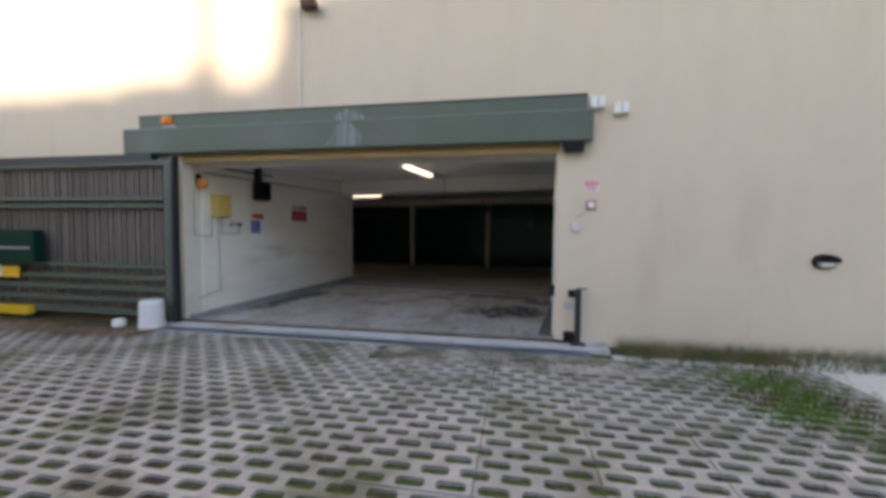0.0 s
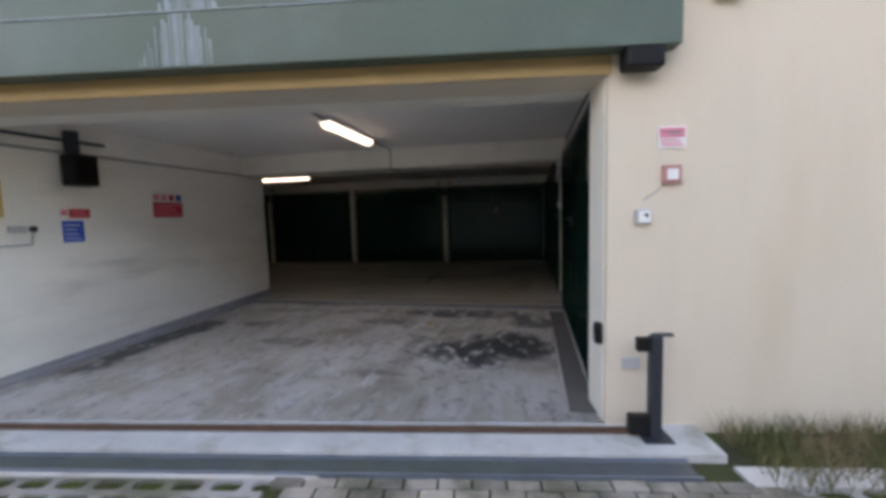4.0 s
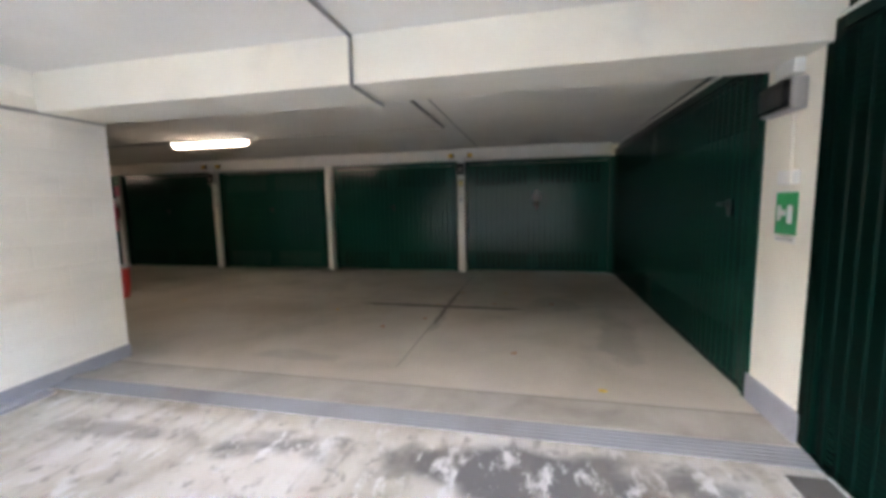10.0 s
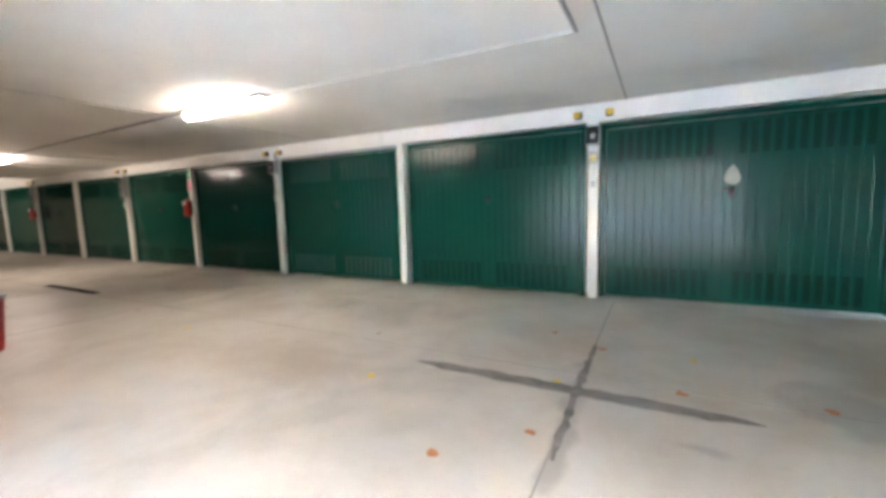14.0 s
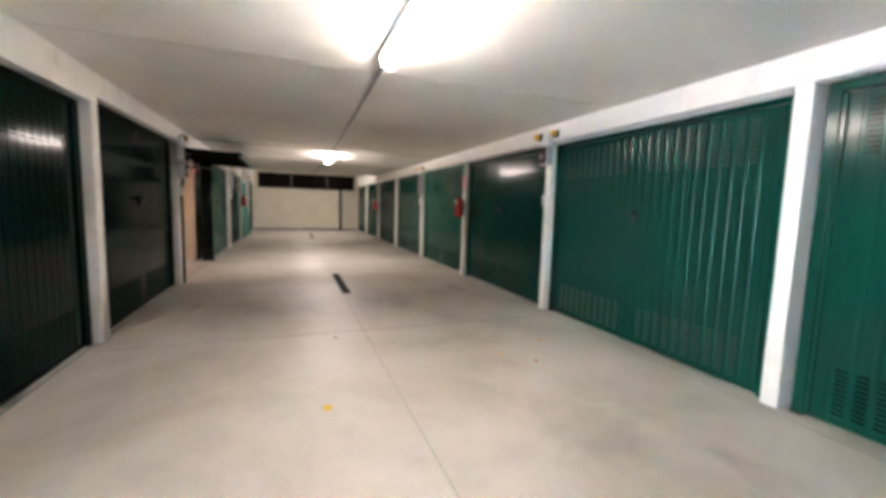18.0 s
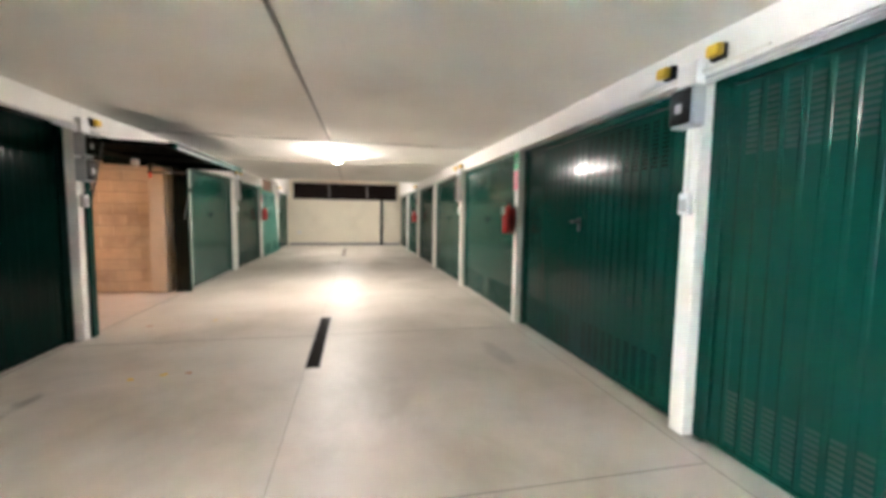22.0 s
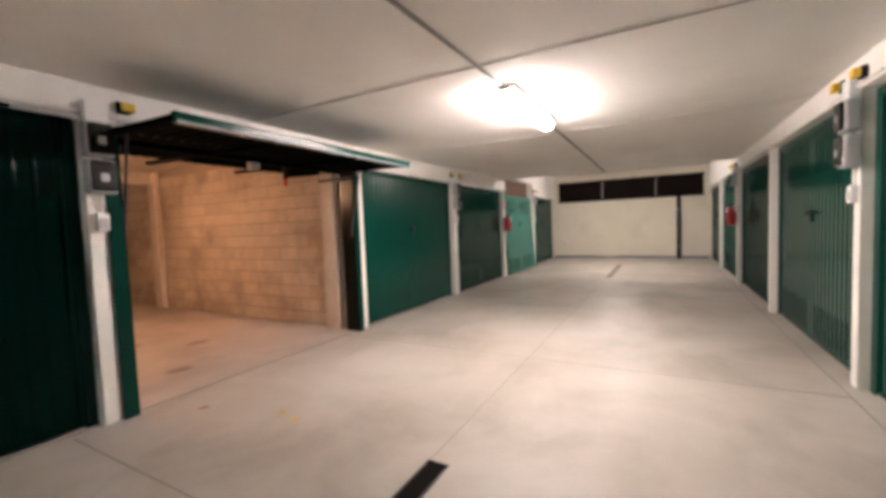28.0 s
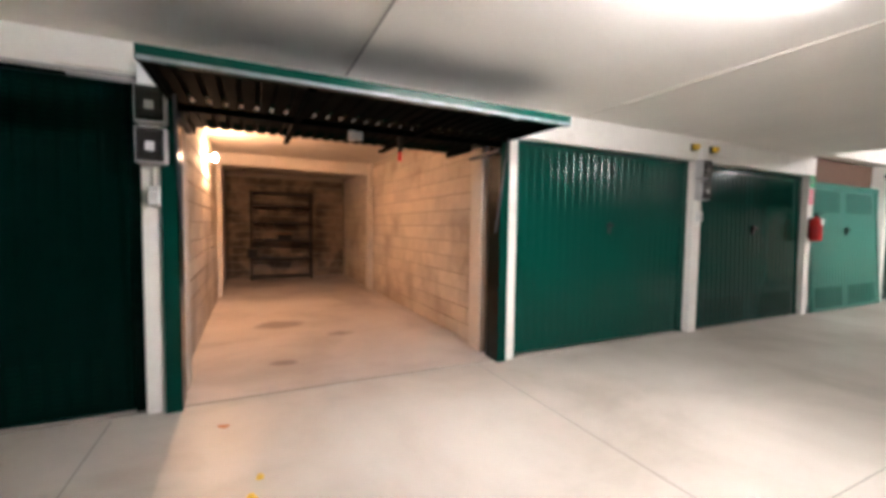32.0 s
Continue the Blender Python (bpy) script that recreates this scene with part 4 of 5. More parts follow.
e = thing("door_closer", pose(X_R - .03, 3.42, 2.36, 0, 0, -90), "black folding closer at the head of the wide door", "door closer")
part("arm", rod(bmesh.new(), (.07, -.02, -.06), (-.10, -.05, .10), .018, 8), M_BLACK, e)
part("bracket", B(-.14, -.06, -.07, .03, .07, .14, bevel=.006), M_BLACK, e)


def extinguisher(m, label):
    """A hanging powder extinguisher. Base at the bracket's foot, faces -y."""
    e = thing("fire_extinguisher", m, label, "fire extinguisher", "fire extinguishers")
    part("cylinder", lathe(bmesh.new(), [(.06, 0), (.080, .010), (.083, .03), (.083, .29), (.072, .335), (.045, .36), (.024, .37), (.024, .40)], 24, (0, -.10, 1.24)), M_RED, e, smooth=True)
    part("label_plate", lathe(bmesh.new(), [(.0845, .12), (.0845, .24)], 24, (0, -.10, 1.24)), M_SIGNRED, e)
    wb = bmesh.new()
    box(wb, -.04, .04, -.190, -.172, 1.50, 1.60, bevel=.004)
    part("instruction_label", wb, M_WHITEPL, e, "white instruction label")
    v = part("valve", B(-.022, .022, -.125, -.075, 1.62, 1.68, bevel=.006), M_BLACK, e, "black valve with a handle")
    hb = box(bmesh.new(), -.015, .015, -.2, -.06, 1.685, 1.70, bevel=.004)
    part("carry_handle", hb, M_BLACK, v)
    hs = bmesh.new()
    pts = [(.03, -.1, 1.65), (.085, -.1, 1.63), (.105, -.1, 1.55), (.105, -.1, 1.30)]
    for a, b in zip(pts, pts[1:]):
        rod(hs, a, b, .011, 8)
    part("hose", hs, M_BLACK, e, "black rubber hose")
    part("bracket", B(-.03, .03, -.03, .012, 1.30, 1.62), M_ANTHRA, e)
    return e


def sign(name, m, w, h, back, label, category="sign", plates=()):
    """A thin plate, facing -y, centred on its place; plates: (name, x0, x1, z0, z1, material) proud of it."""
    e = thing(name, m, label, category)
    part("plate", B(-w / 2, w / 2, -.006, 0, -h / 2, h / 2, bevel=.002), back, e)
    for nm, x0, x1, z0, z1, mt in plates:
        part(nm, B(x0, x1, -.009, -.0055, z0, z1), mt, e)
    return e


def lines(x0, x1, z0, z1, n, mt, name="text_line"):
    st = (z1 - z0) / n
    return [(name, x0, x1 - (x1 - x0) * (.12 * (k % 3)), z0 + k * st + st * .25, z0 + k * st + st * .7, mt) for k in range(n)]


for (x, y, turn) in ((POST_N[3], Y_N, 0), (POST_S[5], Y_S, 180), (POST_N[6], Y_N, 0), (POST_S[0] + .10, Y_S, 180)):
    extinguisher(pose(x + (0 if turn else -.02), y - (.003 if not turn else -.003), -.0, 0, 0, turn), "red powder fire extinguisher hung on a white post")
    m = pose(x, y - .012, 2.09, 0, 0, turn) if not turn else pose(x, y + .012, 2.09, 0, 0, turn)
    sign("fire_sign", m, .17, .52, M_WHITEPL, "green and red fire extinguisher sign on a post", "sign",
         [("arrow_panel", -.078, .078, .02, .25, M_SIGNGREEN), ("arrow_mark", -.04, .05, .09, .17, M_WHITEPL), ("symbol_panel", -.078, .078, -.25, .0, M_PINK), ("symbol_mark", -.02, .02, -.18, -.06, M_WHITEPL)])
sign("exit_sign", pose(X_R - .022, 2.98, 1.375, 0, 0, -90), .22, .26, M_SIGNGREEN, "green emergency exit sign with a white door mark", "sign",
     [("door_mark", .02, .07, -.06, .05, M_WHITEPL), ("arrow_mark", -.08, .0, -.015, .02, M_WHITEPL), ("arrow_tip", -.085, -.05, -.045, .05, M_WHITEPL)])
sign("white_label", pose(X_R - .022, 2.98, 1.215, 0, 0, -90), .22, .045, M_WHITEPL, "small white label under the exit sign", "label", lines(-.09, .09, -.015, .015, 1, M_GREYPL))
# red sand bucket on the short wall by the drive
e = thing("sand_bucket", pose(-5.49, Y_S + .165, .50), "red metal sand bucket hung on the wall", "bucket")
part("body", lathe(bmesh.new(), [(.095, 0), (.10, .02), (.128, .33), (.134, .34), (.134, .352), (.124, .352), (.12, .33)], 24), M_RED, e, smooth=True)
part("rim", lathe(bmesh.new(), [(.132, .34), (.14, .348), (.14, .362), (.13, .362)], 24), M_GREYPL, e, "grey rim")
part("hanger", B(-.02, .02, -.158, -.12, .2, .5), M_ANTHRA, e)

# ---- end wall ----
e = thing("strip_window", pose(X_END, 6.0, 0, 0, 0, 90), "dark strip window high in the end wall", "window")
part("frame_bar", B(-2.42, 2.42, -.05, 0, 2.16, 2.22), M_DARKGLASS, e)
part("frame_bar", B(-2.42, 2.42, -.05, 0, 2.86, 2.92), M_DARKGLASS, e)
for a, b in ((-2.40, -.82), (-.78, .95), (.99, 2.40)):
    part("pane", B(a, b, -.03, -.01, 2.22, 2.86), M_DARKGLASS, e, "black louvred pane")
    lv = bmesh.new()
    for k in range(11):
        box(lv, a, b, -.042, -.031, 2.23 + k * .057, 2.25 + k * .057)
    part("louvre", lv, M_DARKGLASS, e)
for x in (-.80, .97):
    part("mullion", B(x - .02, x + .02, -.055, 0, 2.22, 2.86), M_COND, e)
e = thing("downpipe", pose(X_END, 7.66, 0), "dark grey downpipe on the end wall", "pipe")
part("pipe", rod(bmesh.new(), (.07, 0, 0), (.07, 0, 2.15), .065, 16), M_ANTHRA, e, smooth=True)
for z in (.4, 1.7):
    part("pipe_clip", B(0, .145, -.075, .075, z, z + .04, bevel=.005), M_GALV, e)
e = thing("tap_box", pose(X_END, 3.84, .6, 0, 0, 90), "small white box on the end wall", "box")
part("body", B(-.09, .09, -.08, 0, -.07, .07, bevel=.01), M_WHITEPL, e)
part("outlet", rod(bmesh.new(), (0, -.08, -.04), (0, -.14, -.05), .018), M_ANTHRA, e)
setting("baseboard_end", B(X_END, X_END + .012, 3.4, Y_N, 0, .1), M_GREYBASE, label="grey base of the end wall", category="baseboard")

# ---- inside the open box ----
e = thing("shelving_unit", pose(-12.93, -4.28, 0), "black steel shelving unit with bare shelves", "shelving")
for x in (-.73, .685):
    for y in (-.2, .2):
        part("upright", B(x, x + .045, y - .02, y + .02, 0, 2.22), M_SHELF, e)
for z in (.04, .50, .96, 1.42, 1.84, 2.16):
    part("shelf", B(-.73, .73, -.22, .22, z, z + .045, bevel=.004), M_SHELF, e)
bl = thing("storage_box", pose(-12.95, -4.28, 1.006), "small dark box on a shelf", "box")
part("body", B(-.22, .12, -.12, .12, 0, .14, bevel=.01), M_SHELF, bl)
part("lid", B(-.23, .13, -.13, .13, .14, .165, bevel=.006), M_LEAFB, bl)
bl = thing("storage_box", pose(-12.25, -4.28, .546), "small dark box on a shelf", "box")
part("body", B(-.12, .12, -.12, .12, 0, .2, bevel=.01), M_SHELF, bl)
part("lid", B(-.13, .13, -.13, .13, .2, .22, bevel=.006), M_BLACK, bl)
e = thing("wall_lamp", pose(XB1 - .055, .35, 2.30, 0, 0, -90), "lit bare bulb in a holder on the box wall", "lamp")
part("base", B(-.05, .05, -.03, 0, -.05, .05, bevel=.01), M_WHITEPL, e)
part("holder", rod(bmesh.new(), (0, -.03, 0), (0, -.07, 0), .022), M_WHITEPL, e)
bb = bmesh.new()
bmesh.ops.create_uvsphere(bb, u_segments=16, v_segments=10, radius=.042, matrix=Matrix.Translation((0, -.105, 0)))
part("bulb", bb, M_BULB, e, "glowing warm bulb", smooth=True)
e = thing("wall_switch", pose(XB1 - .03, 2.62, 1.75, 0, 0, -90), "grey switch box on the box wall", "switch")
part("body", B(-.05, .05, -.05, 0, -.16, .16, bevel=.01), M_GREYPL, e)
part("rocker", B(-.02, .02, -.058, -.05, -.03, .03, bevel=.003), M_BLACK, e)
part("cable_pipe", rod(bmesh.new(), (0, -.015, .16), (0, -.015, .7), .01, 8), M_WCOND, e)


# ---- fallen leaves ----
def leaf_mesh(s, seed):
    rnd = random.Random(seed)
    bm = bmesh.new()
    n = 9
    c = bm.verts.new((0, 0, .008 * s / .05))
    ring = []
    for i in range(n):
        a = 2 * math.pi * i / n
        r = s * (.55 + .45 * abs(math.cos(a * 1.5))) * rnd.uniform(.8, 1.15)
        ring.append(bm.verts.new((r * math.cos(a), r * .75 * math.sin(a), rnd.uniform(.002, .014))))
    for i in range(n):
        bm.faces.new((c, ring[i], ring[(i + 1) % n]))
    return bm


for i, (x, y, s, mt) in enumerate(((-6.50, 5.38, .055, 0), (-7.09, 7.07, .04, 0), (-7.36, 7.71, .045, 0), (-6.85, 7.31, .035, 1), (-8.02, 5.58, .035, 1),
                                   (-12.20, 4.71, .045, 0), (-12.03, 3.84, .05, 1), (-.45, 3.23, .055, 0), (-1.16, 3.91, .05, 1), (-10.27, 4.71, .045, 0),
                                   (-10.28, 4.91, .04, 1), (-10.19, 4.49, .045, 0), (-12.24, 4.54, .04, 0), (-2.35, 5.71, .05, 0), (-2.12, 6.53, .05, 1),
                                   (-2.62, 6.84, .05, 1), (-2.77, 4.53, .05, 1), (-2.34, 4.95, .04, 1), (-1.42, 6.53, .045, 0), (-.73, 5.95, .06, 1),
                                   (-1.54, 5.84, .05, 1), (-1.3, 1.55, .05, 0), (-4.3, 6.1, .04, 1), (-3.7, 5.2, .045, 0))):
    ob = part("fallen_leaf", leaf_mesh(s, i), (M_LEAF, M_LEAFB)[mt])
    ob.matrix_world = pose(x, y, .004 if y > 2.6 else -.02, 0, 0, i * 53)
    tagged(ob, ("small yellow leaf lying on the concrete floor", "small brown leaf lying on the concrete floor")[mt], "leaf", "fallen leaves")

# ---- drive wall fittings ----
def on_left(y, z):
    return pose(X_L, y, z, 0, 0, 90)


e = thing("warning_beacon", on_left(-1.42, 2.08), "amber flashing beacon on the drive wall", "beacon")
part("bracket", B(-.03, .03, -.05, 0, .02, .16), M_ANTHRA, e)
part("lens", lathe(bmesh.new(), [(.05, -.07), (.07, -.05), (.07, .05), (.045, .075)], 20, (0, -.1, 0)), M_ORANGE, e, "amber lens", smooth=True)
e = thing("control_cabinet", on_left(-1.04, 1.76), "aged yellow metal control cabinet on the drive wall", "cabinet")
part("body", B(-.15, .15, -.14, 0, -.19, .19, bevel=.02), M_PALEYEL, e)
part("door", B(-.135, .135, -.152, -.14, -.175, .175, bevel=.006), M_PALEYEL, e)
part("lock", rod(bmesh.new(), (.1, -.15, 0), (.1, -.165, 0), .012), M_ANTHRA, e)
for pts in ([(X_L + .012, -1.5, 2.0), (X_L + .012, -1.5, 1.27), (X_L + .012, -1.18, 1.24), (X_L + .012, -1.18, 1.56)],
            [(X_L + .012, -1.05, 1.56), (X_L + .012, -1.02, .32), (X_L + .012, -1.45, .24)],
            [(X_L + .012, -.98, 1.56), (X_L + .012, -.98, 1.29), (X_L + .012, -.62, 1.29), (X_L + .012, -.6, 1.42)]):
    conduit("wall_cable", pts, .011, M_GREYPL, "grey cable looped on the drive wall")
e = thing("photocell", on_left(-.72, 1.45), "small grey photocell box on the drive wall", "sensor")
part("body", B(-.09, .05, -.05, 0, -.035, .035, bevel=.008), M_GREYPL, e)
part("eye", rod(bmesh.new(), (.12, 0, 0), (.12, -.04, 0), .03), M_ANTHRA, e)
e = thing("loudspeaker_box", on_left(-.18, 2.10), "black floodlight box on a wall bracket", "floodlight")
part("body", B(-.13, .13, -.24, -.04, -.19, .15, bevel=.02), M_BLACK, e)
part("glass", B(-.105, .105, -.247, -.241, -.15, .11), M_DARKGLASS, e)
part("bracket", B(-.05, .05, -.1, 0, .13, .42), M_ANTHRA, e)
conduit("wall_pipe", [(X_L + .02, -1.3, 2.40), (X_L + .02, .2, 2.42)], .016, M_ANTHRA, "dark pipe under the drive ceiling")
sign("notice_sign", on_left(-.13, 1.61), .22, .10, M_SIGNRED, "small red notice on the drive wall", "sign", lines(-.08, .08, -.035, .035, 2, M_PINK))
sign("prohibition_sign", on_left(-.29, 1.62), .08, .09, M_WHITEPL, "small white prohibition sign with a red ring", "sign", [("ring", -.03, .03, -.03, .03, M_PINK), ("ring_middle", -.018, .018, -.018, .018, M_WHITEPL)][:1])
sign("instruction_sign", on_left(-.21, 1.41), .22, .24, M_BLUE, "blue instruction sign with white lines of text", "sign", [(q[0], q[1], q[2] - .02, q[3], q[3] + (q[4] - q[3]) * .45, q[5]) for q in lines(-.085, .09, -.10, .10, 4, M_WHITEPL)])
pl = lines(-.20, .21, -.145, .02, 4, M_PINK)
sign("garage_rules_sign", on_left(1.04, 1.72), .48, .34, M_WHITEPL, "red garage notice under a row of symbols", "sign",
     [("red_panel", -.235, .235, -.165, .045, M_SIGNRED)] + [("symbol", -.22 + k * .12, -.14 + k * .12, .07, .15, (M_PINK, M_PINK, M_SIGNRED, M_BLUE)[k]) for k in range(4)])
for q in pl:
    e = bpy.data.objects["garage_rules_sign"]
    part(q[0], B(q[1], q[2], -.012, -.0088, q[3], q[4]), q[5], e)

M_FADED = mat("faded_brown_red", (0.45, 0.21, 0.20), 0.5, var=0.1, bump=0.03)
# ---- street front ----
def F(u, v, z, rx=0, ry=0, rz=0):
    return face @ pose(u, v, z, rx, ry, rz)


UJ = -5.61
OPEN_Z = 2.44
setting("wall_front_right", B(0, 14, 0, .38, -.3, 9), M_FACADE, face, "cream rendered street front with grey weathering", "wall")
setting("wall_front_left", B(-10.9, UJ, 0, .38, -.3, 9), M_FACADE, face, "cream rendered street front with grey weathering", "wall")
setting("wall_front_return", B(-11.2, -10.9, -9, .38, -.3, 3.2), M_FACADE, face, "cream rendered return of the street front", "wall")
setting("wall_front_top", B(UJ, 0, 0, .38, OPEN_Z, 9), M_FACADE, face, "cream rendered street front over the drive", "wall")
setting("lintel_soffit", B(UJ + .01, -.01, .385, .66, OPEN_Z, CEIL + .05), M_WALL, face, "white painted back of the deep lintel", "beam")
setting("jamb_lining_left", B(UJ, UJ + .008, .004, .385, -.2, OPEN_Z), M_WALL, face, "white painted jamb of the drive opening", "wall")
setting("jamb_lining_right", B(-.008, 0, .05, .385, -.2, OPEN_Z), M_WALL, face, "white painted jamb of the drive opening", "wall")
setting("lintel_front", B(UJ, .02, -.012, .012, OPEN_Z, OPEN_Z + .2), M_LINTEL, face, "ochre strip of render under the gate track", "trim")
setting("ceiling_porch", B(UJ, .05, .38, 1.4, CEIL + .052, CEIL + .25), M_CEIL, face, "painted soffit behind the street front", "ceiling")

e = thing("gate_track_cover", F(0, 0, 0), "sage green sheet-metal cover of the sliding gate track", "gate cover")
part("upper_plate", B(-6.27, .33, -.10, -.015, 2.90, 3.12, bevel=.006), M_SAGE, e)
part("lower_plate", B(-6.50, .40, -.16, -.015, 2.56, 2.92, bevel=.008), M_SAGE, e)
part("ledge", B(-6.50, .40, -.165, -.10, 2.92, 2.932), M_BARE, e, "pale folded ledge")
part("top_edge", B(-6.27, .33, -.11, -.01, 3.12, 3.14), M_ANTHRA, e)
rnd = random.Random(21)
for k in range(26):
    u = -3.16 + k * .022 + rnd.uniform(-.006, .006)
    mid = 1 - abs(k - 14) / 14
    w = rnd.uniform(.008, .024)
    if k < 24:
        part("bleached_streak", B(u, u + w, -.1625, -.1605, 2.575, 2.575 + .335 * min(1, mid * rnd.uniform(1.0, 1.9))), M_BARE, e, "bleached upright streak")
    if k > 5:
        part("bleached_streak", B(u, u + w, -.1030, -.1005, 2.937, 2.937 + .175 * min(1, mid * rnd.uniform(.6, 1.3))), M_BARE, e, "bleached upright streak")
part("end_roller", B(.06, .30, -.16, -.02, 2.43, 2.56, bevel=.02), M_BLACK, e, "black end roller housing")
e = thing("warning_beacon", F(-5.74, -.12, 2.977), "amber beacon on the gate cover", "beacon")
part("lens", lathe(bmesh.new(), [(.08, 0), (.085, .03), (.08, .1), (.05, .13)], 20), M_ORANGE, e, "amber lens", smooth=True)
part("base", B(-.07, .16, -.03, .06, -.045, .0), M_GREYPL, e)
for k, (u, z, w) in enumerate(((.46, 3.04, .17), (.74, 2.95, .16))):
    e = thing("sensor_box", F(u, 0, z), "small white box on the rendered front", "sensor")
    part("body", B(-w / 2, w / 2, -.09, 0, -.07, .07, bevel=.012), M_WHITEPL, e)
    part("cover_line", B(-.012, .012, -.094, -.089, -.06, .06), M_GREYPL, e)
e = thing("front_conduit", F(-3.60, -.015, 0), "thin pale conduit on the rendered front", "conduit")
part("pipe", rod(bmesh.new(), (0, 0, 3.16), (0, 0, 7.5), .016, 8), M_WCOND, e)
for z in (3.5, 4.2, 5.0):
    part("clip", B(-.025, .025, -.01, .02, z, z + .02), M_GALV, e)
e = thing("front_lamp", F(-3.42, -.02, 4.55), "small brown lamp on the rendered front", "lamp")
part("arm", rod(bmesh.new(), (-.16, 0, 0), (-.05, -.1, .0), .014), M_RUST, e)
part("head", B(-.08, .12, -.18, -.02, -.06, .05, bevel=.02), M_RUST, e)
e = thing("bulkhead_light", F(3.01, 0, 1.10) @ Matrix.Diagonal((.82, .8, .82, 1)), "black oval bulkhead light with a hood on the front", "wall light")
part("base", lathe(bmesh.new(), [(.15, 0), (.15, .04), (.13, .06)], 28), M_BLACK, e, smooth=True)
e.children[0].matrix_basis = Matrix(((1, 0, 0, 0), (0, 0, -1, 0), (0, .72, 0, 0), (0, 0, 0, 1)))
g = part("glass", lathe(bmesh.new(), [(.11, .055), (.10, .09), (.06, .115), (.01, .12)], 24), M_WHITEPL, e, "frosted glass bowl", smooth=True)
g.matrix_basis = Matrix(((1, 0, 0, 0), (0, 0, -1, 0), (0, .62, 0, -.02), (0, 0, 0, 1)))
hb = bmesh.new()
for i in range(12):
    a0, a1 = math.pi * i / 12, math.pi * (i + 1) / 12
    q = [(.15 * math.cos(a0), 0, .11 * math.sin(a0)), (.15 * math.cos(a1), 0, .11 * math.sin(a1)), (.15 * math.cos(a1), -.13, .10 * math.sin(a1)), (.15 * math.cos(a0), -.13, .10 * math.sin(a0))]
    hb.faces.new([hb.verts.new(p) for p in q])
box(hb, -.14, .14, -.13, -.10, -.005, .06, bevel=.01)
part("hood", hb, M_BLACK, e)
sign("notice_sign", F(.42, -.002, 2.01), .18, .145, M_WHITEPL, "faded pink and white notice on the front", "sign",
     [("pink_panel", -.08, .08, .0, .062, M_PINK)] + lines(-.075, .08, -.062, -.005, 3, M_PINK) + [("text_line", -.06, .06, .02, .042, M_WHITEPL)])
e = thing("fire_alarm_box", F(.415, 0, 1.765), "faded red alarm call box with a white face", "alarm box")
part("body", B(-.060, .060, -.035, 0, -.062, .062, bevel=.008), M_FADED, e)
part("face", B(-.036, .036, -.040, -.035, -.036, .036, bevel=.004), M_WHITEPL, e)
e = thing("key_switch", F(.23, 0, 1.485), "grey metal key switch with a white plate", "switch")
part("body", B(-.050, .050, -.045, 0, -.050, .050, bevel=.01), M_GREYPL, e)
part("plate", B(-.036, .040, -.052, -.045, -.038, .038, bevel=.004), M_WHITEPL, e)
part("lock", rod(bmesh.new(), (.01, -.051, .012), (.01, -.060, .012), .011), M_ANTHRA, e)
cb = bmesh.new()
rod(cb, (.37, -.003, 1.70), (.33, -.003, 1.655), .004, 6)
rod(cb, (.33, -.003, 1.655), (.24, -.003, 1.60), .004, 6)
ob = part("wall_cable", cb, M_GREYBASE)
ob.matrix_world = face
tagged(ob, "thin grey cable leaving the alarm box", "cable")
e = thing("wall_plate", F(.165, 0, .46), "small blank grey plate low on the front", "plate")
part("body", B(-.065, .065, -.018, 0, -.04, .04, bevel=.004), M_GREYPL, e)
e = thing("jamb_sensor", pose(X_R - .016, -.76, .60, 0, 0, -81.5), "black sensor on the inner jamb", "sensor")
part("body", B(-.045, .045, -.05, 0, -.075, .075, bevel=.015), M_BLACK, e)
part("eye", rod(bmesh.new(), (0, -.049, .02), (0, -.058, .02), .018), M_DARKGLASS, e)
e = thing("gate_stop_post", F(.265, -.16, 0), "anthracite steel post that catches the sliding gate", "post")
part("post", B(-.036, .036, -.036, .036, 0, .70, bevel=.006), M_ANTHRA, e)
part("base_plate", B(-.09, .10, -.09, .09, -.005, .012), M_ANTHRA, e)
part("catch", B(-.12, -.04, -.03, .03, .60, .69, bevel=.008), M_BLACK, e)
part("catch", B(-.17, -.04, -.035, .035, .03, .16, bevel=.008), M_BLACK, e)
part("arm", B(-.02, .11, -.02, .02, .70, .715), M_ANTHRA, e)

# sliding gate, rolled open in front of the wall
e = thing("sliding_gate", F(-5.55, -.22, 0), "green-framed sliding gate with weathered boards, rolled open", "gate")
GW = 4.75
part("stile", B(-.14, -.02, -.04, .04, .06, 2.44, bevel=.008), M_SAGE, e)
part("edge_bar", B(-.02, .03, -.06, .06, .0, 2.5, bevel=.006), M_ANTHRA, e, "dark closing edge")
part("stile", B(-GW, -GW + .15, -.04, .04, .06, 2.44, bevel=.008), M_SAGE, e)
for z0, z1 in ((.08, .16), (.27, .34), (.45, .52), (.62, .69), (.80, .86), (1.73, 1.79), (1.84, 1.90), (2.36, 2.44)):
    part("rail", B(-GW + .15, -.14, -.045, .025, z0, z1, bevel=.005), M_SAGE, e)
me = None
x = -GW + .16
k = 0
while x < -.23:
    if me is None:
        ob = part("board", B(0, .068, .03, .05, .12, 2.36, bevel=.004), M_BOARD, e)
        me = ob.data
    else:
        ob = new("board", me)
        ob.parent = e
    ob.location = (x, .007 * (k % 3), 0)
    x += .084
    k += 1
e = thing("gate_top_rail", F(-8.2, -.20, 2.44), "dark green guide rail over the open gate", "rail")
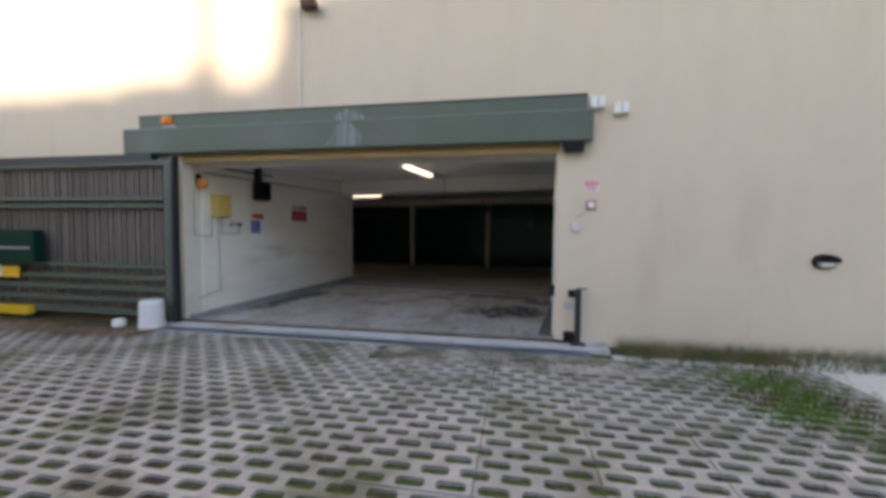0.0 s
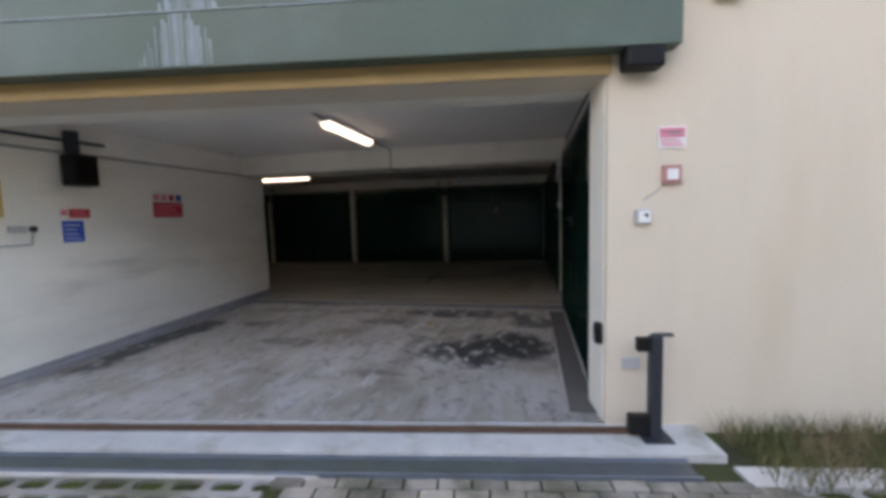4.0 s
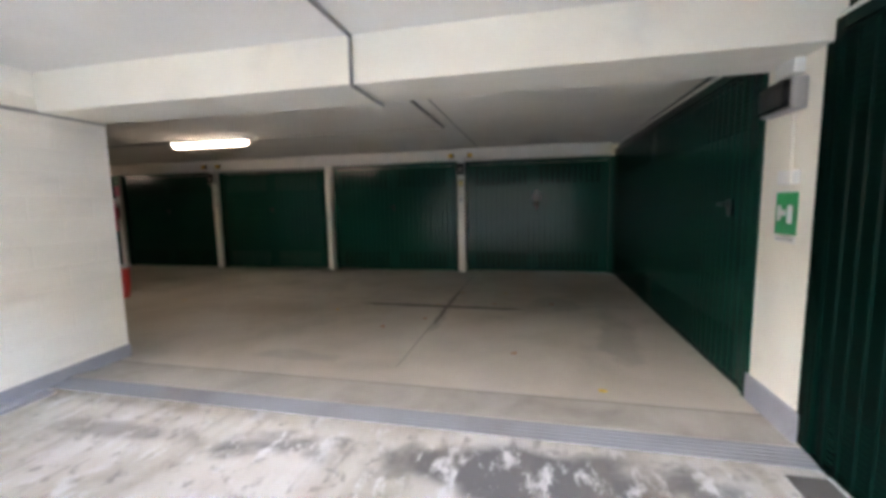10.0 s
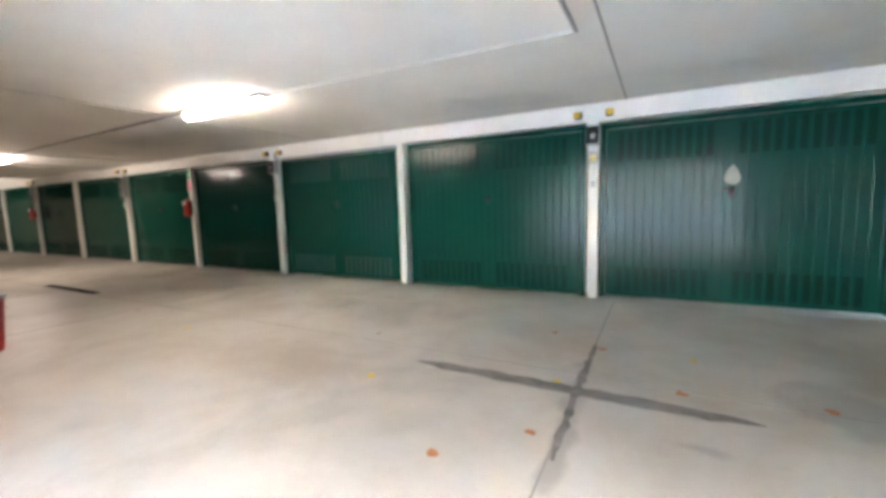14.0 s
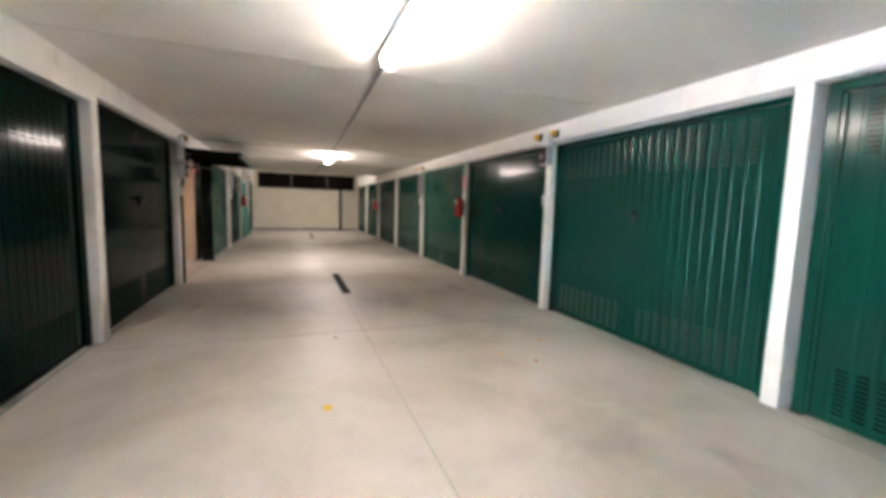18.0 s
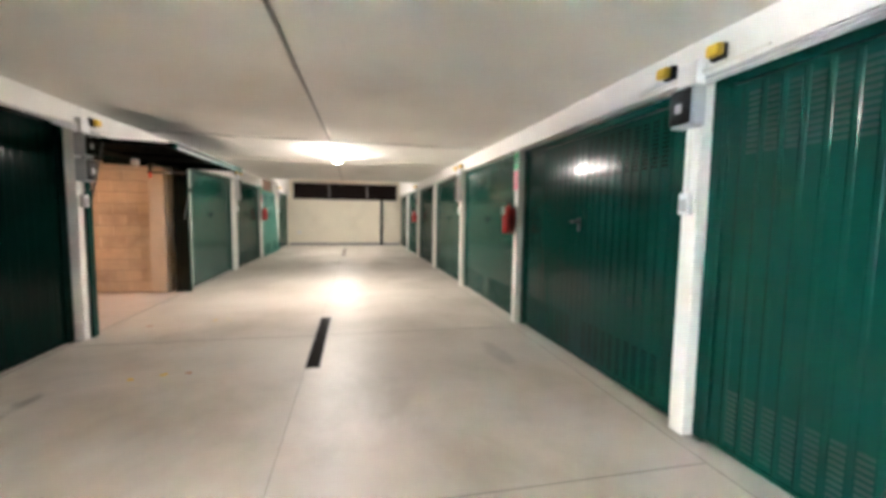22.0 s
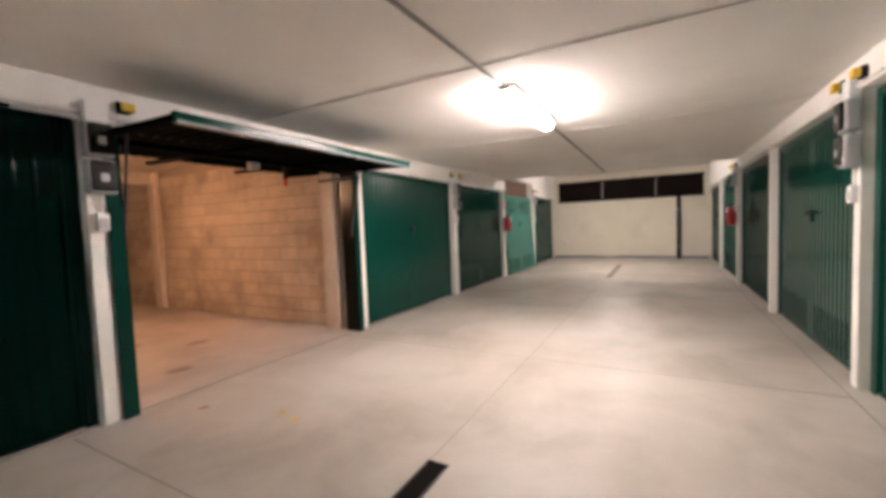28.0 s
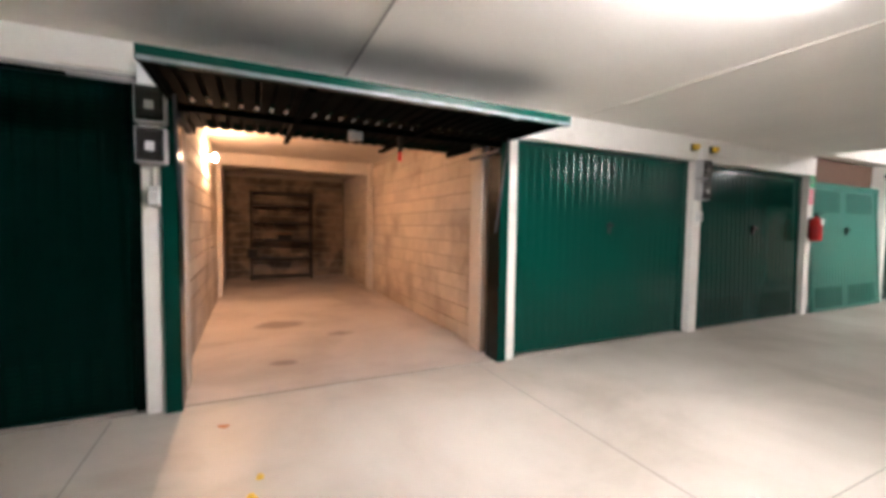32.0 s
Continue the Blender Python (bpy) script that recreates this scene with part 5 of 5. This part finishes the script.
part("rail", B(-1.5, 2.3, -.06, .06, 0, .09, bevel=.006), M_GREEN2, e)
part("lip", B(-1.5, 2.3, -.07, -.06, -.03, .09), M_ANTHRA, e)
e = thing("gate_motor_box", F(-8.62, -.36, .86), "dark green motor box with yellow stickers", "motor box")
part("housing", B(-.7, .70, -.07, .08, 0, .52, bevel=.02), M_GREEN2, e)
part("sticker", B(-.46, -.05, -.078, -.07, .29, .42), M_YELLOW, e, "yellow sticker")
part("seam", B(-.65, .62, -.075, -.068, .22, .25), M_GALV, e)
e = thing("warning_plate", F(-8.75, -.30, .70), "white and yellow striped plate on the gate", "plate")
part("white_half", B(-.30, .0, -.02, 0, -.09, .09), M_WHITEPL, e)
part("yellow_half", B(.0, .35, -.02, 0, -.09, .09), M_YELLOW, e)
e = thing("floor_bumper", F(-9.0, -.32, -.03), "yellow metal bumper bar along the gate's foot", "bumper")
part("bar", B(-1.6, .85, -.06, .04, .05, .20, bevel=.02), M_YELLOW, e)
for x in (-1.4, -.3, .7):
    part("foot", B(x, x + .08, -.04, .03, -.02, .06), M_ANTHRA, e)
e = thing("bucket", F(-5.73, -.47, -.02), "upturned white plastic bucket by the gate", "bucket")
part("body", lathe(bmesh.new(), [(.165, 0), (.165, .03), (.155, .36), (.145, .39), (.135, .395)], 28), M_BUCKET, e, smooth=True)
part("rim", lathe(bmesh.new(), [(.165, .0), (.176, .005), (.176, .03), (.165, .035)], 28), M_BUCKET, e)
e = thing("plastic_tub", F(-6.18, -.58, -.02), "small crumpled white plastic tub on the ground", "tub")
part("body", lathe(bmesh.new(), [(.06, 0), (.09, .02), (.085, .10), (.06, .12)], 14), M_BUCKET, e)

# ---- street ground ----
GZ = -0.03           # top of the paving, in the front's own height
setting("ground", B(-60, 60, -60, -.0, -.6, GZ - .024), M_SOIL, face, "mossy soil under and around the pavers", "ground")
setting("pavement_threshold", B(UJ - .5, .62, -.36, .02, -.2, GZ + .033), M_CONCRETE, face, "pale concrete threshold before the drive", "pavement")
setting("pavement_slab", B(2.60, 9, -1.75, -.12, -.2, GZ + .014), M_CONCRETE, face @ pose(0, 0, 0, 0, 0, 2), "grey concrete path beside the pavers", "pavement")
setting("pavement_rear", B(-10.4, 9, -19, -6.6, -.2, GZ), M_PAVER, face, "concrete paving behind", "pavement")
e = thing("gate_rail", F(0, -.08, 0), "rusty ground rail of the sliding gate", "rail")
part("rail", B(-8.4, .28, -.018, .018, -.05, GZ + .055, bevel=.006), M_RUST, e)
part("bed", B(-8.4, .3, -.05, .05, -.06, GZ + .037), M_RUST, e)
e = thing("drain_grate", F(-2.6, -.45, 0), "galvanised drain grate across the drive", "drain grate")
part("frame", B(-3.0, 2.98, -.10, -.085, -.12, GZ + .008), M_GRATE, e)
part("frame", B(-3.0, 2.98, .085, .10, -.12, GZ + .008), M_GRATE, e)
part("channel", B(-3.0, 2.98, -.085, .085, -.2, GZ - .03), M_BLACK, e)
bars = bmesh.new()
for i in range(298):
    x = -2.99 + i * .02
    vv = [bars.verts.new(p) for p in ((x, -.085, GZ + .004), (x + .009, -.085, GZ + .004), (x + .009, .085, GZ + .004), (x, .085, GZ + .004))]
    bars.faces.new(vv)
ob = part("grate_grid", bars, M_GRATE, e)
ob["kind"] = "stuff"

# grass, joined
def blades(name, spots, label, hmin, hmax, seed, material=M_GRASS):
    rnd = np.random.RandomState(seed)
    n = len(spots)
    p = np.asarray(spots)
    a = rnd.rand(n) * 6.283
    hgt = hmin + (hmax - hmin) * rnd.rand(n) ** 2
    wd = .0025 + .003 * rnd.rand(n)
    lx, ly = (rnd.rand(n) - .5) * hgt * 1.3, (rnd.rand(n) - .5) * hgt * 1.3
    v = np.zeros((n, 3, 3))
    v[:, 0] = np.c_[p[:, 0] - wd * np.cos(a), p[:, 1] - wd * np.sin(a), p[:, 2]]
    v[:, 1] = np.c_[p[:, 0] + wd * np.cos(a), p[:, 1] + wd * np.sin(a), p[:, 2]]
    v[:, 2] = np.c_[p[:, 0] + lx, p[:, 1] + ly, p[:, 2] + hgt]
    me = bpy.data.meshes.new(name)
    me.from_pydata(v.reshape(-1, 3).tolist(), [], np.arange(3 * n).reshape(n, 3).tolist())
    me.materials.append(material)
    ob = new(name, me)
    ob.matrix_world = face
    return tagged(ob, label, "grass", kind="stuff")


rs = np.random.RandomState(3)
n = 10500
u = .75 + 4.6 * rs.rand(n)
v = -.02 - .62 * rs.rand(n) ** 1.3
blades("grass_strip", np.c_[u, v, np.full(n, GZ - .045)], "dry and green grass along the foot of the front", .05, .26, 5, M_DRYGRASS)
n = 9000
cu, cv = 1.9 + .30 * rs.randn(n), -1.45 + .36 * rs.randn(n)
blades("grass_patch", np.c_[cu, cv, np.full(n, GZ - .04)], "green grass growing over the pavers", .05, .13, 6, M_LUSH)
n = 9000
u = -9.5 + 3.9 * rs.rand(n)
blades("grass_strip", np.c_[u, -.42 - .9 * rs.rand(n), np.full(n, GZ - .045)], "dry grass and litter before the gate", .02, .10, 7, M_DRYGRASS)

# dead leaves blown against the gate
rs2 = np.random.RandomState(17)
n = 1500
pu, pv = -9.6 + 4.1 * rs2.rand(n), -.45 - .62 * rs2.rand(n) ** 1.4
ang, size = rs2.rand(n) * 6.283, .012 + .026 * rs2.rand(n)
hz = GZ - .012 + .03 * rs2.rand(n)
quad = np.zeros((n, 4, 3))
for k in range(4):
    a4 = ang + k * 1.5708
    quad[:, k] = np.c_[pu + size * (1.5 if k % 2 else .8) * np.cos(a4), pv + size * (1.5 if k % 2 else .8) * np.sin(a4), hz + .012 * rs2.rand(n)]
lm = bpy.data.meshes.new("leaf_litter")
lm.from_pydata(quad.reshape(-1, 3).tolist(), [], np.arange(4 * n).reshape(n, 4).tolist())
lm.materials.append(M_LITTER)
ob = new("leaf_litter", lm)
ob.matrix_world = face
tagged(ob, "brown dead leaves lying along the gate's foot", "leaf litter", kind="stuff")

# grass pavers: one shared slab with three staggered holes a row
PW, RH, HOLE_W, HOLE_H = .73, .135, .178, .088
ROWS = 4
PD = ROWS * RH
HP = PW / 3


def prism(bm, pts, z0, z1):
    lo = [bm.verts.new((x, y, z0)) for x, y in pts]
    hi = [bm.verts.new((x, y, z1)) for x, y in pts]
    bm.faces.new(hi)
    for i in range(len(pts)):
        j = (i + 1) % len(pts)
        bm.faces.new((lo[i], lo[j], hi[j], hi[i]))


def paver_mesh():
    bm = bmesh.new()
    g = .004
    for r in range(ROWS + 1):
        y = r * RH
        a = y - (RH - HOLE_H) / 2 if r else g
        b = y + (RH - HOLE_H) / 2 if r < ROWS else PD - g
        prism(bm, [(g, a), (PW - g, a), (PW - g, b), (g, b)], -.06, 0)
    ch = .02
    hw = (HP - HOLE_W) / 2
    for r in range(ROWS):
        y0 = r * RH + (RH - HOLE_H) / 2
        y1 = y0 + HOLE_H
        off = HP / 2 if r % 2 else 0
        for k in range(4):
            c = k * HP + off
            x0, x1 = c - hw, c + hw
            if x0 > PW - g or x1 < g:
                continue
            q = [(x0 - ch, y0), (x1 + ch, y0), (x1, y0 + ch), (x1, y1 - ch), (x1 + ch, y1), (x0 - ch, y1), (x0, y1 - ch), (x0, y0 + ch)]
            q = [(min(max(x, g), PW - g), y) for x, y in q]
            prism(bm, q, -.06, -.0006)
    return bm


pave = setting("pavement_grid", B(-.01, .01, -9.2, -9.19, -.2, GZ - .05), M_PAVER, face, "concrete grass pavers with moss and grass in the holes", "pavement")
pm = bpy.data.meshes.new("paver")
bm = paver_mesh()
bm.normal_update()
bm.to_mesh(pm)
bm.free()
pm.materials.append(M_PAVER)
random.seed(8)
moss = []
for r in range(9):
    v1 = -.60 - r * PD
    for k in range(-14, 6):
        u0 = .02 + (k + 0) * PW
        if u0 > 2.9 + r * .25 or (r == 0 and -1.9 < u0 + PW / 2 < .72):
            continue
        if r > 5 and not -8 < u0 < 4:
            continue
        ob = new("paver", pm)
        ob.parent = pave
        ob.matrix_basis = pose(u0, v1 - PD, GZ + random.uniform(-.004, .004), random.uniform(-.4, .4), random.uniform(-.4, .4), 0)
        if r < 7:
            for q in range(ROWS):
                for s in range(3):
                    cu = u0 + (s + .5) * HP + (HP / 2 if q % 2 else 0)
                    cv = v1 - PD + (q + .5) * RH
                    for _ in range(24):
                        moss.append((cu + random.uniform(-.065, .065), cv + random.uniform(-.032, .032), GZ - .028))
blades("grass_in_pavers", moss, "short grass and moss in the holes of the pavers", .02, .045, 9)
sm = bpy.data.meshes.new("sett")
bm = B(0, .187, 0, .088, -.06, 0, bevel=.006)
bm.to_mesh(sm)
bm.free()
sm.materials.append(M_SETT)
for r in range(6):
    for k in range(15):
        ob = new("sett", sm)
        ob.parent = pave
        ob.matrix_basis = pose(-2.16 + k * .2 + (.1 if r % 2 else 0), -.66 - r * .1, GZ + random.uniform(-.006, .004), random.uniform(-1, 1), random.uniform(-1, 1), random.uniform(-1, 1))
bm = bmesh.new()
for a, b, c, d in ((UJ - .6, -1.9, -.60, -.555), (.62, 3.0, -.60, -.42)):
    box(bm, a, b, c, d, -.2, GZ - .004)
setting("pavement_margin", bm, M_CONCRETE, face, "narrow concrete margin of the paving", "pavement")

# unseen blocks added across the street, cut so their shadow leaves the sunlit patch
OY = -26.0
shade = bmesh.new()
du, dz = OY * SUN_SIDE, -OY * SUN_RISE
box(shade, -70, -4.15 + du, OY - 8, OY, -.5, 3.74 + dz)
box(shade, -4.15 + du, 60, OY - 8, OY, -.5, 5.0 + dz)
for a, b, z in ((-5.48, -5.16, 5.4), (-6.9, -5.2, 3.92), (-7.9, -7.3, 3.86), (-5.0, -4.6, 3.80), (-11, -8.2, 3.82), (-4.35, -4.1, 4.0)):
    box(shade, a + du, b + du, OY - 1, OY - .1, 3.0 + dz, z + dz)
setting("backdrop_houses", shade, M_STREET, face, "unseen blocks added across the street to shade the front", "backdrop")

# block walls of the open box, last
BL, BH = .40, .20
bmk = {}
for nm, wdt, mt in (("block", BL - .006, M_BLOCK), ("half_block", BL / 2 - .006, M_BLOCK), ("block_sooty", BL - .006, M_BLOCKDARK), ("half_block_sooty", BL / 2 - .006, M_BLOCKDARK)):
    me = bpy.data.meshes.new(nm)
    bm = B(0, wdt, 0, .03, 0, BH - .018, bevel=.005)
    bm.to_mesh(me)
    bm.free()
    me.materials.append(mt)
    bmk[nm] = me


def block_wall(owner, length, m, rows=13, soot=""):
    own = bpy.data.objects[owner]
    for r in range(rows):
        x = 0.0
        first = r % 2
        while x < length - .15:
            half = first or x + BL > length
            ob = new("block", bmk[("half_block" if half else "block") + soot])
            ob.parent = own
            ob.matrix_basis = m @ pose(x, 0, .012 + r * BH)
            x += BL / 2 if half else BL
            first = 0


block_wall("wall_box_west", 4.45, pose(XB0 + .055, 2.8, 0, 0, 0, -90) @ Matrix.Diagonal((1, -1, 1, 1)))
block_wall("wall_box_west", 2.6, pose(XB0 + .055, -1.92, 0, 0, 0, -90) @ Matrix.Diagonal((1, -1, 1, 1)))
block_wall("wall_box_east", 4.45, pose(XB1 - .055, 2.8, 0, 0, 0, -90))
block_wall("wall_box_east", 2.6, pose(XB1 - .055, -1.92, 0, 0, 0, -90))
# back wall in the darker, blotchy blocks
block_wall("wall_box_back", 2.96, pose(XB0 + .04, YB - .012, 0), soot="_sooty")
